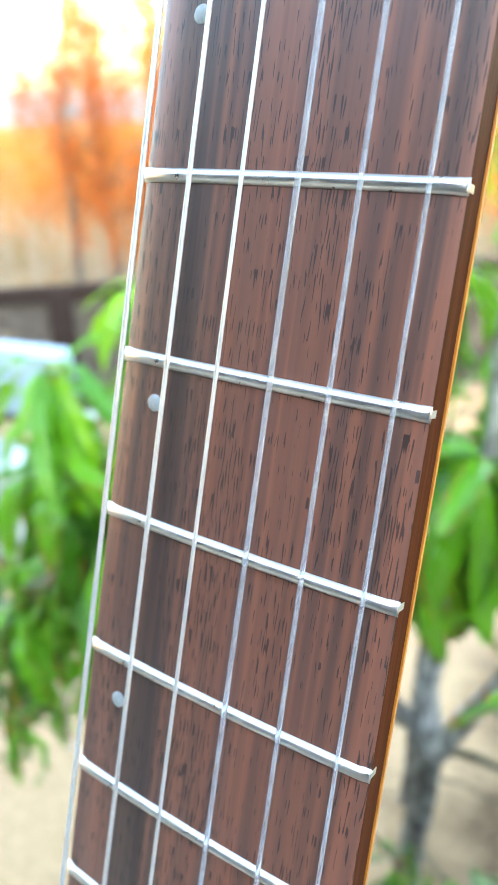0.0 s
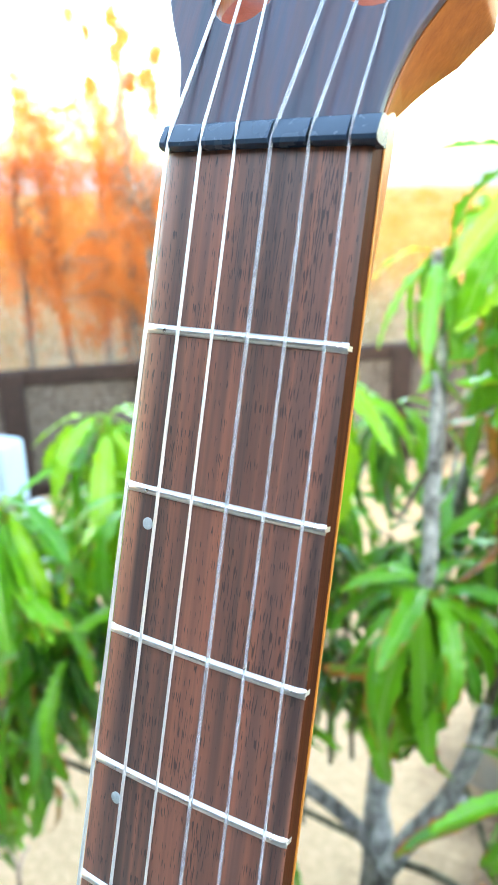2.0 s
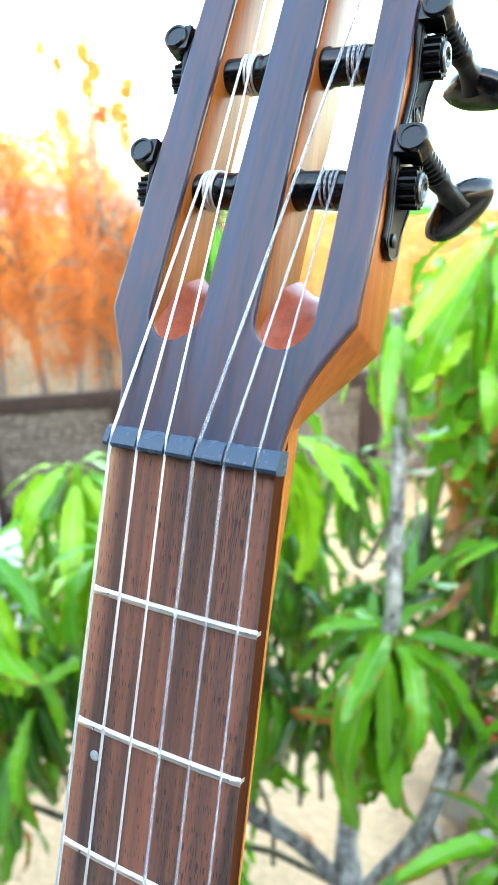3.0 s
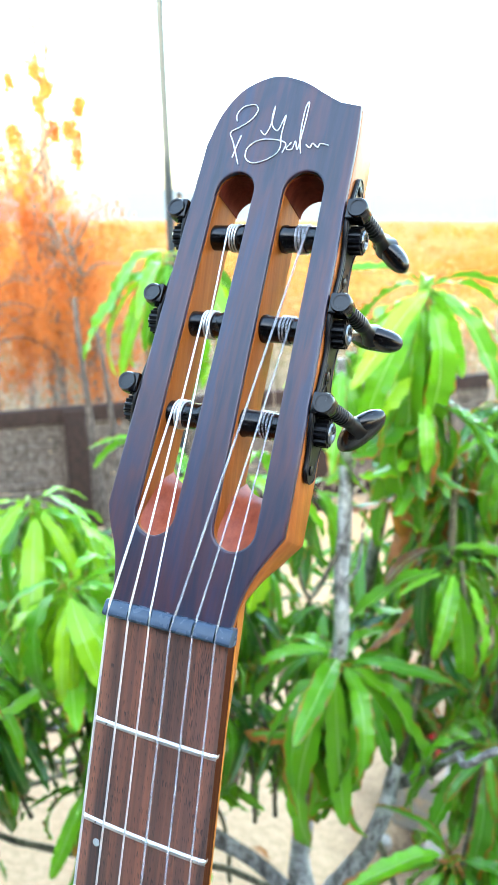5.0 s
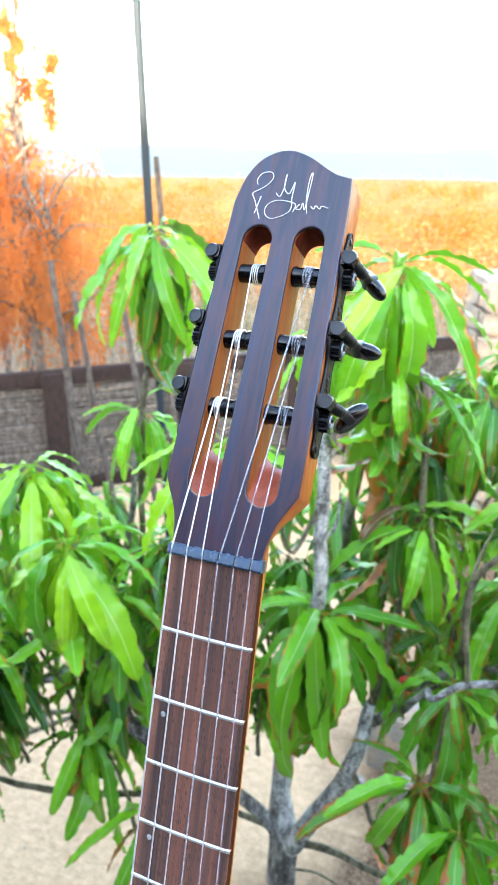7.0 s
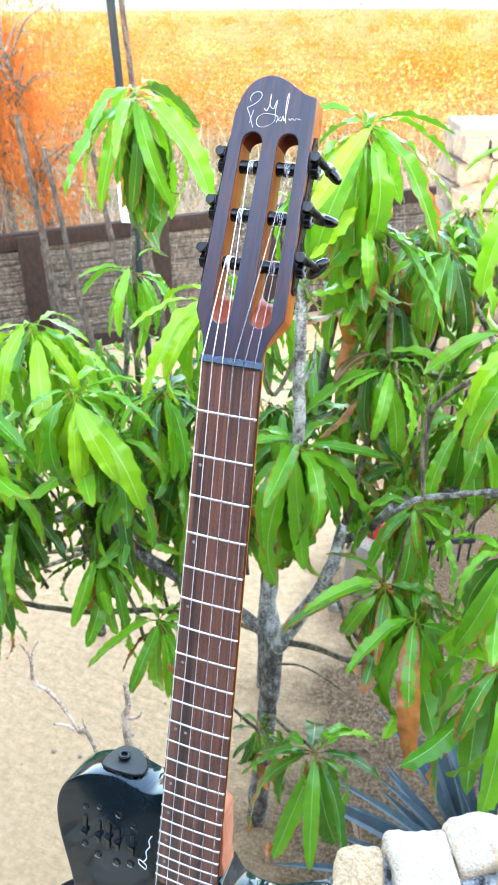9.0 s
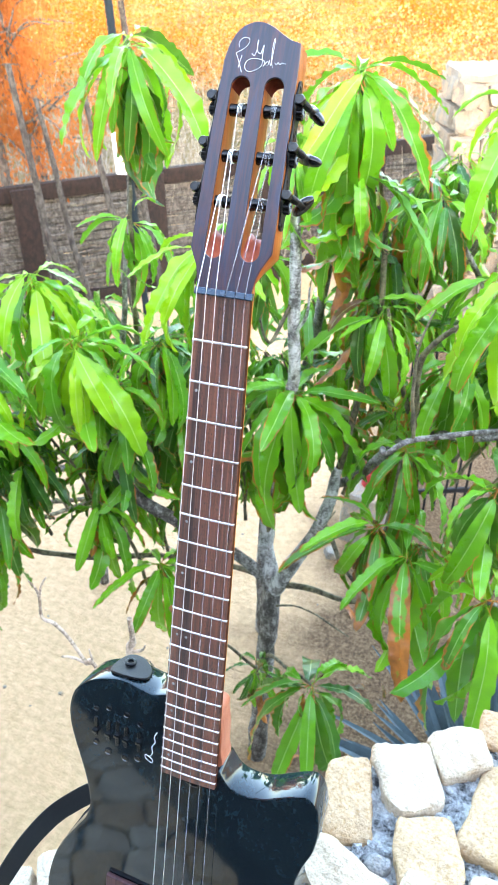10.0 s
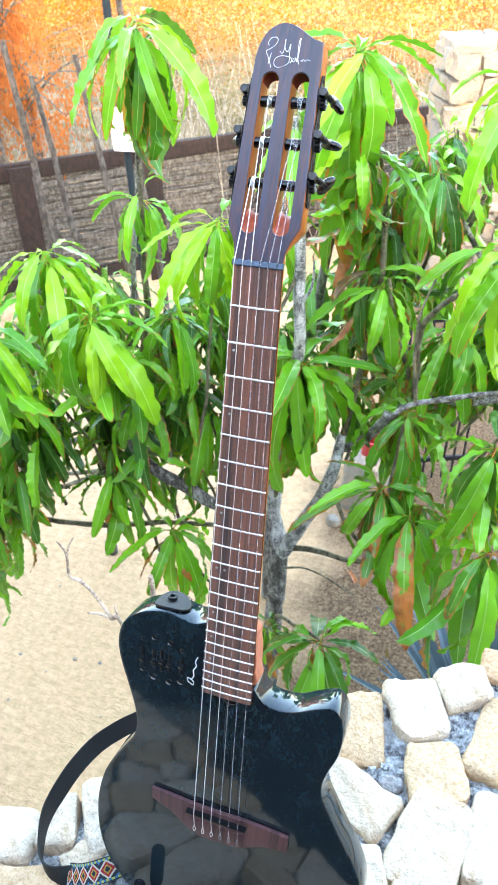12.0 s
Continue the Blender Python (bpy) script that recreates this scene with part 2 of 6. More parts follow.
def leaf_mat(name, dark, light, brown):
    """A mango leaf: pale midrib, side veins, burnt tip and edge on some."""
    n = Nodes(name)
    rnd = n.random()
    rnd = n.math("FRACT", n.math("ADD", rnd, n.island()))
    edge = n.add("ShaderNodeUVMap")
    es = n.add("ShaderNodeSeparateXYZ", Vector=edge.outputs["UV"])
    rim = n.math("MULTIPLY", n.math("ABSOLUTE", n.math("SUBTRACT", es.outputs["X"], 0.5)), 2.0)
    rib = n.math("LESS_THAN", rim, 0.042)
    slant = n.math("SUBTRACT", es.outputs["Y"], n.math("MULTIPLY", rim, 0.05))
    vein_at = n.add("ShaderNodeCombineXYZ", X=0.0, Y=slant, Z=0.0)
    vein = n.add("ShaderNodeTexWave", Vector=vein_at.outputs[0], Scale=9.0, Distortion=0.4, Detail=1.0)
    vein.bands_direction = "Y"
    blot = n.noise(n.coord.outputs["Object"], 30, 4.0)
    base = n.mix(rnd, dark, light)
    base = n.mix(n.math("MULTIPLY", blot, 0.6), base, tuple(v * 0.55 for v in dark[:3]) + (1,))
    base = n.mix(n.math("MULTIPLY", vein.outputs["Fac"], 0.03), base, light)
    base = n.mix(n.math("MULTIPLY", rib, 0.75), base, (0.46, 0.64, 0.24, 1))
    # burn runs in from the tip and the margins
    patch = n.noise(n.coord.outputs["Object"], 26, 3.0, 0.6)
    amount = n.math("ADD", n.math("ADD", n.math("MULTIPLY", es.outputs["Y"], 0.36), n.math("MULTIPLY", n.math("POWER", rim, 3.0), 0.62)), n.math("MULTIPLY", n.math("SUBTRACT", patch, 0.5), 1.25))
    cut = n.math("SUBTRACT", 0.97, n.math("MULTIPLY", n.math("FRACT", n.math("MULTIPLY", rnd, 7.31)), brown))
    burn = n.add("ShaderNodeMapRange", Value=n.math("SUBTRACT", amount, cut))
    burn.inputs["From Min"].default_value, burn.inputs["From Max"].default_value = 0.0, 0.06
    base = n.mix(burn.outputs["Result"], base, n.ramp(blot, (0.35, (0.20, 0.045, 0.012)), (0.6, (0.52, 0.150, 0.030))))
    n.done(base, n.math("ADD", 0.20, n.math("MULTIPLY", blot, 0.20)), 0.0, n.math("ADD", n.math("MULTIPLY", vein.outputs["Fac"], 0.5), n.math("MULTIPLY", rib, -2.0)), 0.0010, 0.2, Specular_IOR_Level=0.5)
    tr = n.add("ShaderNodeBsdfTranslucent", Color=n.mix(0.35, base, (0.36, 0.60, 0.04, 1)))
    ms = n.add("ShaderNodeMixShader", Fac=0.28)
    n.tree.links.new(n.bsdf.outputs[0], ms.inputs[1])
    n.tree.links.new(tr.outputs[0], ms.inputs[2])
    n.tree.links.new(ms.outputs[0], n.tree.nodes["Material Output"].inputs[0])
    return n.mat


LEAF = leaf_mat("mango_leaf", (0.0707, 0.2799, 0.0110, 1), (0.2536, 0.6312, 0.0184, 1), 0.42)
# old leaves' deep green, taken darker still for the crown's inner shade
LEAF_OLD_SHADED = leaf_mat("old_shaded_mango_leaf", (0.0158, 0.0851, 0.0105, 1), (0.0675, 0.2520, 0.0180, 1), 0.36)
LEAF_BURNT = leaf_mat("burnt_mango_leaf", (0.0582, 0.2185, 0.0144, 1), (0.1664, 0.4698, 0.0208, 1), 0.86)
LEAF_NEW = leaf_mat("young_mango_leaf", (0.2293, 0.5088, 0.0102, 1), (0.3783, 0.6360, 0.0148, 1), 0.05)
LEAF_DEAD = leaf_mat("dry_mango_leaf", (0.1080, 0.0360, 0.0132, 1), (0.2040, 0.0780, 0.0300, 1), 1.4)


def bark_mat(name, a, b, c):
    n = Nodes(name)
    big, fine = n.noise(n.at(1, 1, 0.5), 38, 5.0, 0.7), n.noise(n.at(1, 1, 2.2), 120, 5.0, 0.7)
    col = n.ramp(n.math("ADD", n.math("MULTIPLY", big, 0.6), n.math("MULTIPLY", fine, 0.4)), (0.43, a), (0.50, b), (0.57, c))
    return n.done(col, 0.9, 0.0, n.math("ADD", big, fine), 0.004, 0.8)


BARK = bark_mat("grey_bark", (0.055, 0.045, 0.038), (0.15, 0.135, 0.12), (0.36, 0.34, 0.32))
PALEBARK = bark_mat("pale_bark", (0.10, 0.090, 0.082), (0.36, 0.345, 0.33), (0.66, 0.645, 0.63))
TWIG = bark_mat("twig_bark", (0.06, 0.05, 0.03), (0.14, 0.12, 0.07), (0.24, 0.20, 0.13))
GREYTWIG = bark_mat("bleached_twig", (0.2990, 0.1900, 0.1302), (0.6210, 0.4322, 0.3108), (0.8510, 0.6270, 0.4704))
FENCEW = bark_mat("fence_timber", (0.0094, 0.0044, 0.0031), (0.0194, 0.0088, 0.0058), (0.0302, 0.0140, 0.0096))
DARKW = bark_mat("dark_timber", (0.013, 0.0085, 0.0065), (0.027, 0.017, 0.012), (0.042, 0.027, 0.020))
PROP = bark_mat("weathered_pole", (0.026, 0.019, 0.015), (0.062, 0.050, 0.041), (0.115, 0.098, 0.082))
STICKS = bark_mat("dry_stick", (0.0428, 0.0337, 0.0269), (0.1058, 0.0881, 0.0728), (0.1814, 0.1554, 0.1316))
PALETWIG = bark_mat("pale_dry_twig", (0.1710, 0.1425, 0.1083), (0.2964, 0.2508, 0.1995), (0.4332, 0.3762, 0.3078))
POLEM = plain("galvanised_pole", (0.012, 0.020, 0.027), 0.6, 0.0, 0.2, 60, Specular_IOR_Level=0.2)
BOXM = plain("white_box_plastic", (0.78, 0.80, 0.82), 0.4, 0, 0.04, 30)
BARM = plain("black_iron", (0.015, 0.016, 0.02), 0.5, 0.3, 0.2, 80)
REDM = plain("red_plastic", (0.50, 0.03, 0.035), 0.4, 0, 0.2, 60)
AGAVE = plain("blue_agave", (0.0713, 0.1050, 0.1200), 0.55, 0, 0.3, 18)


def bush_mat(name, *tones):
    """Small leaves whose colour drifts from bush to bush."""
    n = Nodes(name)
    drift = n.math("ADD", n.math("MULTIPLY", n.noise(n.at(), 0.55, 4.0, 0.6), 1.5), -0.25)
    k = n.math("ADD", n.math("MULTIPLY", drift, 0.86), n.math("MULTIPLY", n.island(), 0.14))
    col = n.ramp(k, *((i / (len(tones) - 1), t) for i, t in enumerate(tones)))
    n.done(col, 0.8, 0.0, Specular_IOR_Level=0.08)
    tr = n.add("ShaderNodeBsdfTranslucent", Color=col)
    ms = n.add("ShaderNodeMixShader", Fac=0.5)
    n.tree.links.new(n.bsdf.outputs[0], ms.inputs[1])
    n.tree.links.new(tr.outputs[0], ms.inputs[2])
    n.tree.links.new(ms.outputs[0], n.tree.nodes["Material Output"].inputs[0])
    return n.mat


GOLD = bush_mat("golden_scrub", (0.0666, 0.0200, 0.0030), (0.1135, 0.0444, 0.0044), (0.1551, 0.0776, 0.0081), (0.0908, 0.0296, 0.0037))
RUST = bush_mat("rust_foliage", (0.1962, 0.0416, 0.0089), (0.3403, 0.0855, 0.0205), (0.4471, 0.1541, 0.0401), (0.2508, 0.0606, 0.0138))
OLIVE = bush_mat("olive_scrub", (0.0642, 0.0711, 0.0248), (0.1413, 0.1240, 0.0496), (0.2568, 0.1984, 0.1116), (0.1413, 0.1059, 0.0620))
# neutral grey puts the distance haze into the hills' colour
HILL = plain("far_hill", (0.25, 0.25, 0.25), 0.9, 0, 0.3, 0.01)
SEATW = plain("white_seat_cloth", (0.52, 0.53, 0.52), 0.8, 0, 0.06, 60, 0.001)
CUSHION = plain("white_cushion_cloth", (0.36, 0.45, 0.52), 0.8, 0, 0.06, 60, 0.001)
SEA = plain("sea", (0.080, 0.102, 0.120), 0.9, 0, 0.1, 0.02, Specular_IOR_Level=0.05)


# ---- helpers ----
def mesh_of(name, bm, mats, smooth=True):
    me = bpy.data.meshes.new(name)
    bm.normal_update()
    bm.to_mesh(me)
    bm.free()
    for m in mats if isinstance(mats, (list, tuple)) else [mats]:
        me.materials.append(m)
    if smooth:
        me.polygons.foreach_set("use_smooth", [True] * len(me.polygons))
        me.set_sharp_from_angle(angle=radians(38))
    return me


def part(name, bm, mats, parent=None, label="", smooth=True):
    """Links a bmesh, or a mesh, as one object under its thing or part."""
    me = bm if isinstance(bm, bpy.types.Mesh) else mesh_of(name, bm, mats, smooth)
    ob = new(name, me)
    ob.parent = parent
    return tagged(ob, label)


def thing(name, label, category, m=None, group="", kind=""):
    ob = new(name)
    ob.empty_display_size = 0.1
    if m is not None:
        ob.matrix_basis = m
    return tagged(ob, label, category, group, kind)


def box(bm, x0, x1, y0, y1, z0, z1, m=None, bevel=0.0):
    r = bmesh.ops.create_cube(bm, size=1)
    vs = r["verts"]
    for v in vs:
        v.co = Vector((x0 + (v.co.x + 0.5) * (x1 - x0), y0 + (v.co.y + 0.5) * (y1 - y0), z0 + (v.co.z + 0.5) * (z1 - z0)))
    if bevel:
        es = list({e for v in vs for e in v.link_edges})
        r = bmesh.ops.bevel(bm, geom=es, offset=bevel, segments=2, affect="EDGES", profile=0.6)
        vs = list({v for f in r["faces"] for v in f.verts} | {v for v in vs if v.is_valid})
    if m is not None:
        bmesh.ops.transform(bm, matrix=m, verts=[v for v in vs if v.is_valid])
    return vs


def tube(bm, pts, radii, sides=8, cap=True):
    """A round rod through points, with a radius at each."""
    pts = [Vector(p) for p in pts]
    if not isinstance(radii, (list, tuple)):
        radii = [radii] * len(pts)
    rings = []
    side = None
    for i, p in enumerate(pts):
        d = (pts[min(i + 1, len(pts) - 1)] - pts[max(i - 1, 0)]).normalized()
        if side is None:
            side = d.orthogonal().normalized()
        else:
            side = (side - d * side.dot(d)).normalized()
        up = d.cross(side)
        rings.append([bm.verts.new(p + (side * math.cos(a) + up * math.sin(a)) * radii[i]) for a in (2 * math.pi * k / sides for k in range(sides))])
    for a, b in zip(rings, rings[1:]):
        for k in range(sides):
            bm.faces.new((a[k], a[(k + 1) % sides], b[(k + 1) % sides], b[k]))
    if cap:
        bm.faces.new(rings[0][::-1])
        bm.faces.new(rings[-1])
    return rings


def lathe(bm, profile, m, sides=20):
    """Turns a profile of (radius, height) round z, placed by m."""
    rings = [[bm.verts.new(m @ Vector((r * math.cos(a), r * math.sin(a), h))) for a in (2 * math.pi * k / sides for k in range(sides))] for r, h in profile]
    for a, b in zip(rings, rings[1:]):
        for k in range(sides):
            bm.faces.new((a[k], a[(k + 1) % sides], b[(k + 1) % sides], b[k]))
    bm.faces.new(rings[0][::-1])
    bm.faces.new(rings[-1])


def spline(pts, n=6, closed=False):
    """Catmull-Rom points through a few corners."""
    pts = [Vector(p) for p in pts]
    out = []
    k = len(pts)
    for i in range(k if closed else k - 1):
        g = (lambda j: pts[j % k]) if closed else (lambda j: pts[max(0, min(k - 1, j))])
        p0, p1, p2, p3 = g(i - 1), g(i), g(i + 1), g(i + 2)
        for s in range(n):
            t = s / n
            out.append(0.5 * (2 * p1 + (p2 - p0) * t + (2 * p0 - 5 * p1 + 4 * p2 - p3) * t * t + (3 * p1 - p0 - 3 * p2 + p3) * t ** 3))
    if not closed:
        out.append(pts[-1])
    return out


def slab(bm, outline, z0, z1, holes=(), edge=0.0, side_mat=0, m=None):
    """A flat plate with an outline, holes through it and rounded upper and lower rims."""
    first = len(bm.verts)

    def ring(pts, z, inset):
        k = len(pts)
        res = []
        area = sum(pts[i].x * pts[(i + 1) % k].y - pts[(i + 1) % k].x * pts[i].y for i in range(k))
        s = 1 if area > 0 else -1
        for i in range(k):
            d = (pts[(i + 1) % k] - pts[i - 1]).normalized()
            nrm = Vector((-d.y, d.x)) * s
            q = pts[i] + nrm * inset
            res.append(bm.verts.new((q.x, q.y, z)))
        return res

    tops, bots = [], []
    for loop, sgn in [(outline, 1)] + [(h, -1) for h in holes]:
        pts = [Vector((p[0], p[1])) for p in loop]
        if edge:
            levels = [(z1, edge * 1.25), (z1, edge), (z1 - edge * 0.3, edge * 0.3), (z1 - edge, 0), (z0 + edge, 0), (z0 + edge * 0.3, edge * 0.3), (z0, edge), (z0, edge * 1.25)]
        else:
            levels = [(z1, 0), (z0, 0)]
        rs = [ring(pts, z, i * sgn) for z, i in levels]
        for a, b in zip(rs, rs[1:]):
            k = len(a)
            for i in range(k):
                f = bm.faces.new((a[i], b[i], b[(i + 1) % k], a[(i + 1) % k]))
                f.material_index = side_mat
        tops.append(rs[0])
        bots.append(rs[-1])
    for loops in (tops, bots):
        es = [bm.edges.get((l[i], l[(i + 1) % len(l)])) for l in loops for i in range(len(l))]
        bmesh.ops.triangle_fill(bm, use_beauty=True, use_dissolve=False, edges=es)
    bm.verts.ensure_lookup_table()
    bmesh.ops.recalc_face_normals(bm, faces=bm.faces[:])
    if m is not None:
        bmesh.ops.transform(bm, matrix=m, verts=bm.verts[first:])


# ---- ground, sea and distance ----
def ground_z(x, y):
    r = math.hypot(x, y)
    fall = 0.0 if r < 7 else -min(18.0, (r - 7) * 0.045)
    return fall + 0.02 * noise.noise((x * 0.8, y * 0.8, 0)) * min(1, r) + (0.5 * noise.noise((x * 0.03, y * 0.03, 3)) if r > 12 else 0)


bm = bmesh.new()
radii = [0.4, 0.8, 1.2, 1.6, 2, 2.5, 3, 3.6, 4.3, 5, 6, 7, 9, 12, 16, 22, 30, 42, 60, 85, 120, 170, 240, 330, 430, 560]
hub_v = bm.verts.new((0, 0, 0))
rings = [[bm.verts.new((r * math.cos(a), r * math.sin(a), ground_z(r * math.cos(a), r * math.sin(a)))) for a in (2 * math.pi * k / 72 for k in range(72))] for r in radii]
rings.append([bm.verts.new((640 * math.cos(a), 640 * math.sin(a), -24.0)) for a in (2 * math.pi * k / 72 for k in range(72))])
for k in range(72):
    bm.faces.new((hub_v, rings[0][k], rings[0][(k + 1) % 72]))
for a, b in zip(rings, rings[1:]):
    for k in range(72):
        bm.faces.new((a[k], b[k], b[(k + 1) % 72], a[(k + 1) % 72]))
tagged(part("ground", bm, SAND), "pale raked sand yard running out into dry scrub", "ground", kind="structure")

bm = bmesh.new()
near = [bm.verts.new((560 * math.cos(a), 560 * math.sin(a), -20.0)) for a in (2 * math.pi * k / 72 for k in range(72))]
ring = [bm.verts.new((4900 * math.cos(a), 4900 * math.sin(a), 2.2)) for a in (2 * math.pi * k / 72 for k in range(72))]
for k in range(72):
    bm.faces.new((near[k], ring[k], ring[(k + 1) % 72], near[(k + 1) % 72]))
tagged(part("water", bm, SEA), "flat pale blue sea along the horizon", "sea", kind="structure")

# low hills on the shore
bm = bmesh.new()
for a0, a1, d, h in ((60, 78, 2400, 34), (96, 118, 2900, 42), (118, 140, 3300, 26), (40, 62, 2700, 30)):
    vs = []
    for i in range(25):
        t = i / 24
        a = radians(a0 + (a1 - a0) * t)
        hh = h * math.sin(math.pi * t) * (0.75 + 0.5 * noise.noise((t * 5, d, 0)))
        vs.append((bm.verts.new((d * math.cos(a), d * math.sin(a), -21)), bm.verts.new((d * math.cos(a) * 1.02, d * math.sin(a) * 1.02, -20 + max(0.0, hh))), bm.verts.new((d * math.cos(a) * 1.05, d * math.sin(a) * 1.05, -21))))
    for p, q in zip(vs, vs[1:]):
        bm.faces.new((p[0], q[0], q[1], p[1]))
        bm.faces.new((p[1], q[1], q[2], p[2]))
bmesh.ops.recalc_face_normals(bm, faces=bm.faces[:])
tagged(part("backdrop", bm, HILL), "low hazy hills beyond the water", "hills", kind="structure")

# terrace that the camera stands over; unseen wall behind it, added to shade the foreground
bm = bmesh.new()
box(bm, -6.0, 6.0, -8.0, -0.55, 0.0, 0.98)
tagged(part("terrace", bm, DARKW), "dark timber-floored terrace in front of the wall", "terrace", kind="structure")
bm = bmesh.new()
box(bm, -14.0, 14.0, -8.4, -8.0, 0.0, 3.9)
tagged(part("wall_house", bm, DARKW), "unseen dark timber wall behind the terrace, blocking the low sun", "wall", kind="structure")
# unseen roof, added to keep front sky and sun off the foreground
bm = bmesh.new()
box(bm, -14.0, 14.0, -8.6, -1.75, 3.9, 4.15)
tagged(part("porch_roof", bm, DARKW), "unseen dark timber roof over the terrace, blocking the front sky", "roof", kind="structure")

# ---- stone wall under the guitar: along t, across n ----
WA = radians(38)
WT, WN = Vector((math.cos(WA), math.sin(WA), 0)), Vector((math.sin(WA), -math.cos(WA), 0))
WALL_TOP = 1.672
bm = bmesh.new()
u0, u1, v0, v1 = -2.2, 2.4, -0.045, 0.43
nu, nv = 560, 58
top_grid = []
for i in range(nu + 1):
    row = []
    for j in range(nv + 1):
        p = WT * (u0 + (u1 - u0) * i / nu) + WN * (v0 + (v1 - v0) * j / nv)
        edge = 0.02 if j in (0, nv) else 0.0
        slope = 0.05 * max(-0.5, min(0.45, p.x))
        row.append(bm.verts.new((p.x, p.y, WALL_TOP + slope - edge + 0.010 * noise.noise(p * 22) + 0.006 * noise.noise(p * 70) + 0.0045 * noise.noise(p * 160))))
    top_grid.append(row)
for i in range(nu):
    for j in range(nv):
        bm.faces.new((top_grid[i][j], top_grid[i + 1][j], top_grid[i + 1][j + 1], top_grid[i][j + 1]))
for j in (0, nv):
    lowr = [bm.verts.new((r[j].co.x, r[j].co.y, -0.1)) for r in top_grid]
    for i in range(nu):
        bm.faces.new((top_grid[i][j], lowr[i], lowr[i + 1], top_grid[i + 1][j]))
bmesh.ops.recalc_face_normals(bm, faces=bm.faces[:])
stone_wall = tagged(part("wall_stone", bm, MORTAR), "low wall of pale granite set in grey mortar", "stone wall", kind="structure")


def stone_mesh(name, rx, ry, h, seed, mat=None):
    """A rough flat-topped block with broken, rounded edges."""
    rnd = random.Random(seed)
    k = rnd.choice((5, 5, 6, 6, 7))
    a0 = rnd.uniform(0, 6.28)
    corner = [(a0 + 2 * math.pi * (i + rnd.uniform(-0.22, 0.22)) / k, rnd.uniform(1.0, 1.2)) for i in range(k)]
    pts = []
    for i in range(k):
        (a, r), (b, s) = corner[i], corner[(i + 1) % k]
        pa, pb = Vector((math.cos(a) * r, math.sin(a) * r, 0)), Vector((math.cos(b) * s, math.sin(b) * s, 0))
        for t in (0.08, 0.3, 0.5, 0.7, 0.92):
            pts.append(pa.lerp(pb, t))
    bm = bmesh.new()
    lv = [(0.99, -0.6), (1.02, 0.0), (1.0, 0.50), (0.95, 0.80), (0.86, 0.97), (0.60, 1.03), (0.30, 1.06)]
    rings = []
    tx, ty = rnd.uniform(-0.25, 0.25), rnd.uniform(-0.25, 0.25)
    for f, z in lv:
        ring = []
        for p in pts:
            q = Vector((p.x * rx * f, p.y * ry * f, z * h))
            q.z += h * (tx * p.x + ty * p.y) * max(0, z) * f
            w = Vector((q.x * 30 + seed, q.y * 30, q.z * 30))
            q += Vector((noise.noise(w), noise.noise(w + Vector((9, 0, 0))), noise.noise(w + Vector((0, 9, 0))))) * 0.0045
            w2 = w * 3.5
            q += Vector((noise.noise(w2), noise.noise(w2 + Vector((9, 0, 0))), noise.noise(w2 + Vector((0, 9, 0))))) * 0.0016
            ring.append(bm.verts.new(q))
        rings.append(ring)
    for a, b in zip(rings, rings[1:]):
        n = len(a)
        for i in range(n):
            bm.faces.new((a[i], a[(i + 1) % n], b[(i + 1) % n], b[i]))
    c = bm.verts.new((0, 0, h * 1.06))
    for i in range(len(rings[-1])):
        bm.faces.new((rings[-1][i], rings[-1][(i + 1) % len(rings[-1])], c))
    return mesh_of(name, bm, mat or STONE)


# the stones on the wall's top: place, half length, half width, turn, tan or pale
CAPS = ((0.131, 0.100, 0.060, 0.034, 104, 1), (0.206, 0.162, 0.056, 0.044, 121, 0), (0.270, 0.224, 0.044, 0.038, 29, 0), (0.338, 0.144, 0.074, 0.041, 79, 1),
        (0.252, 0.060, 0.052, 0.045, 106, 1), (0.143, -0.014, 0.060, 0.038, 160, 0), (0.260, -0.055, 0.080, 0.046, 80, 0), (0.352, -0.022, 0.072, 0.044, 90, 0),
        (0.185, -0.112, 0.038, 0.027, 111, 0), (0.322, 0.282, 0.034, 0.027, 87, 1), (-0.257, -0.182, 0.045, 0.026, 109, 0), (-0.204, -0.156, 0.055, 0.023, 125, 0),
        (-0.318, -0.222, 0.046, 0.042, 18, 0), (-0.203, -0.217, 0.031, 0.018, 61, 0), (-0.260, -0.283, 0.066, 0.030, 14, 1))
COBBLES = ((0.190, 0.023, 0.015, 0.012), (0.317, 0.034, 0.016, 0.013), (0.318, 0.218, 0.016, 0.012))


def squared(x, y, a, b, turn, seed):
    """The outline of a roughly squared stone with knocked-off corners."""
    rnd = random.Random(seed)
    out = []
    for sx, sy in ((1, -1), (1, 1), (-1, 1), (-1, -1)):
        cut = rnd.uniform(0.12, 0.36)
        p = [Vector((sx * a * rnd.uniform(0.88, 1.12), sy * b * (1 - cut))), Vector((sx * a * (1 - cut * rnd.uniform(0.5, 1.0)), sy * b * rnd.uniform(0.90, 1.14)))]
        out += p if sx * sy > 0 else p[::-1]
    out = [q for i, p in enumerate(out) for q in (p.lerp(out[(i + 1) % len(out)], 0.16), p.lerp(out[(i + 1) % len(out)], 0.84))]
    m = Matrix.Rotation(radians(turn), 2)
    return [m @ p + Vector((x, y)) for p in out]


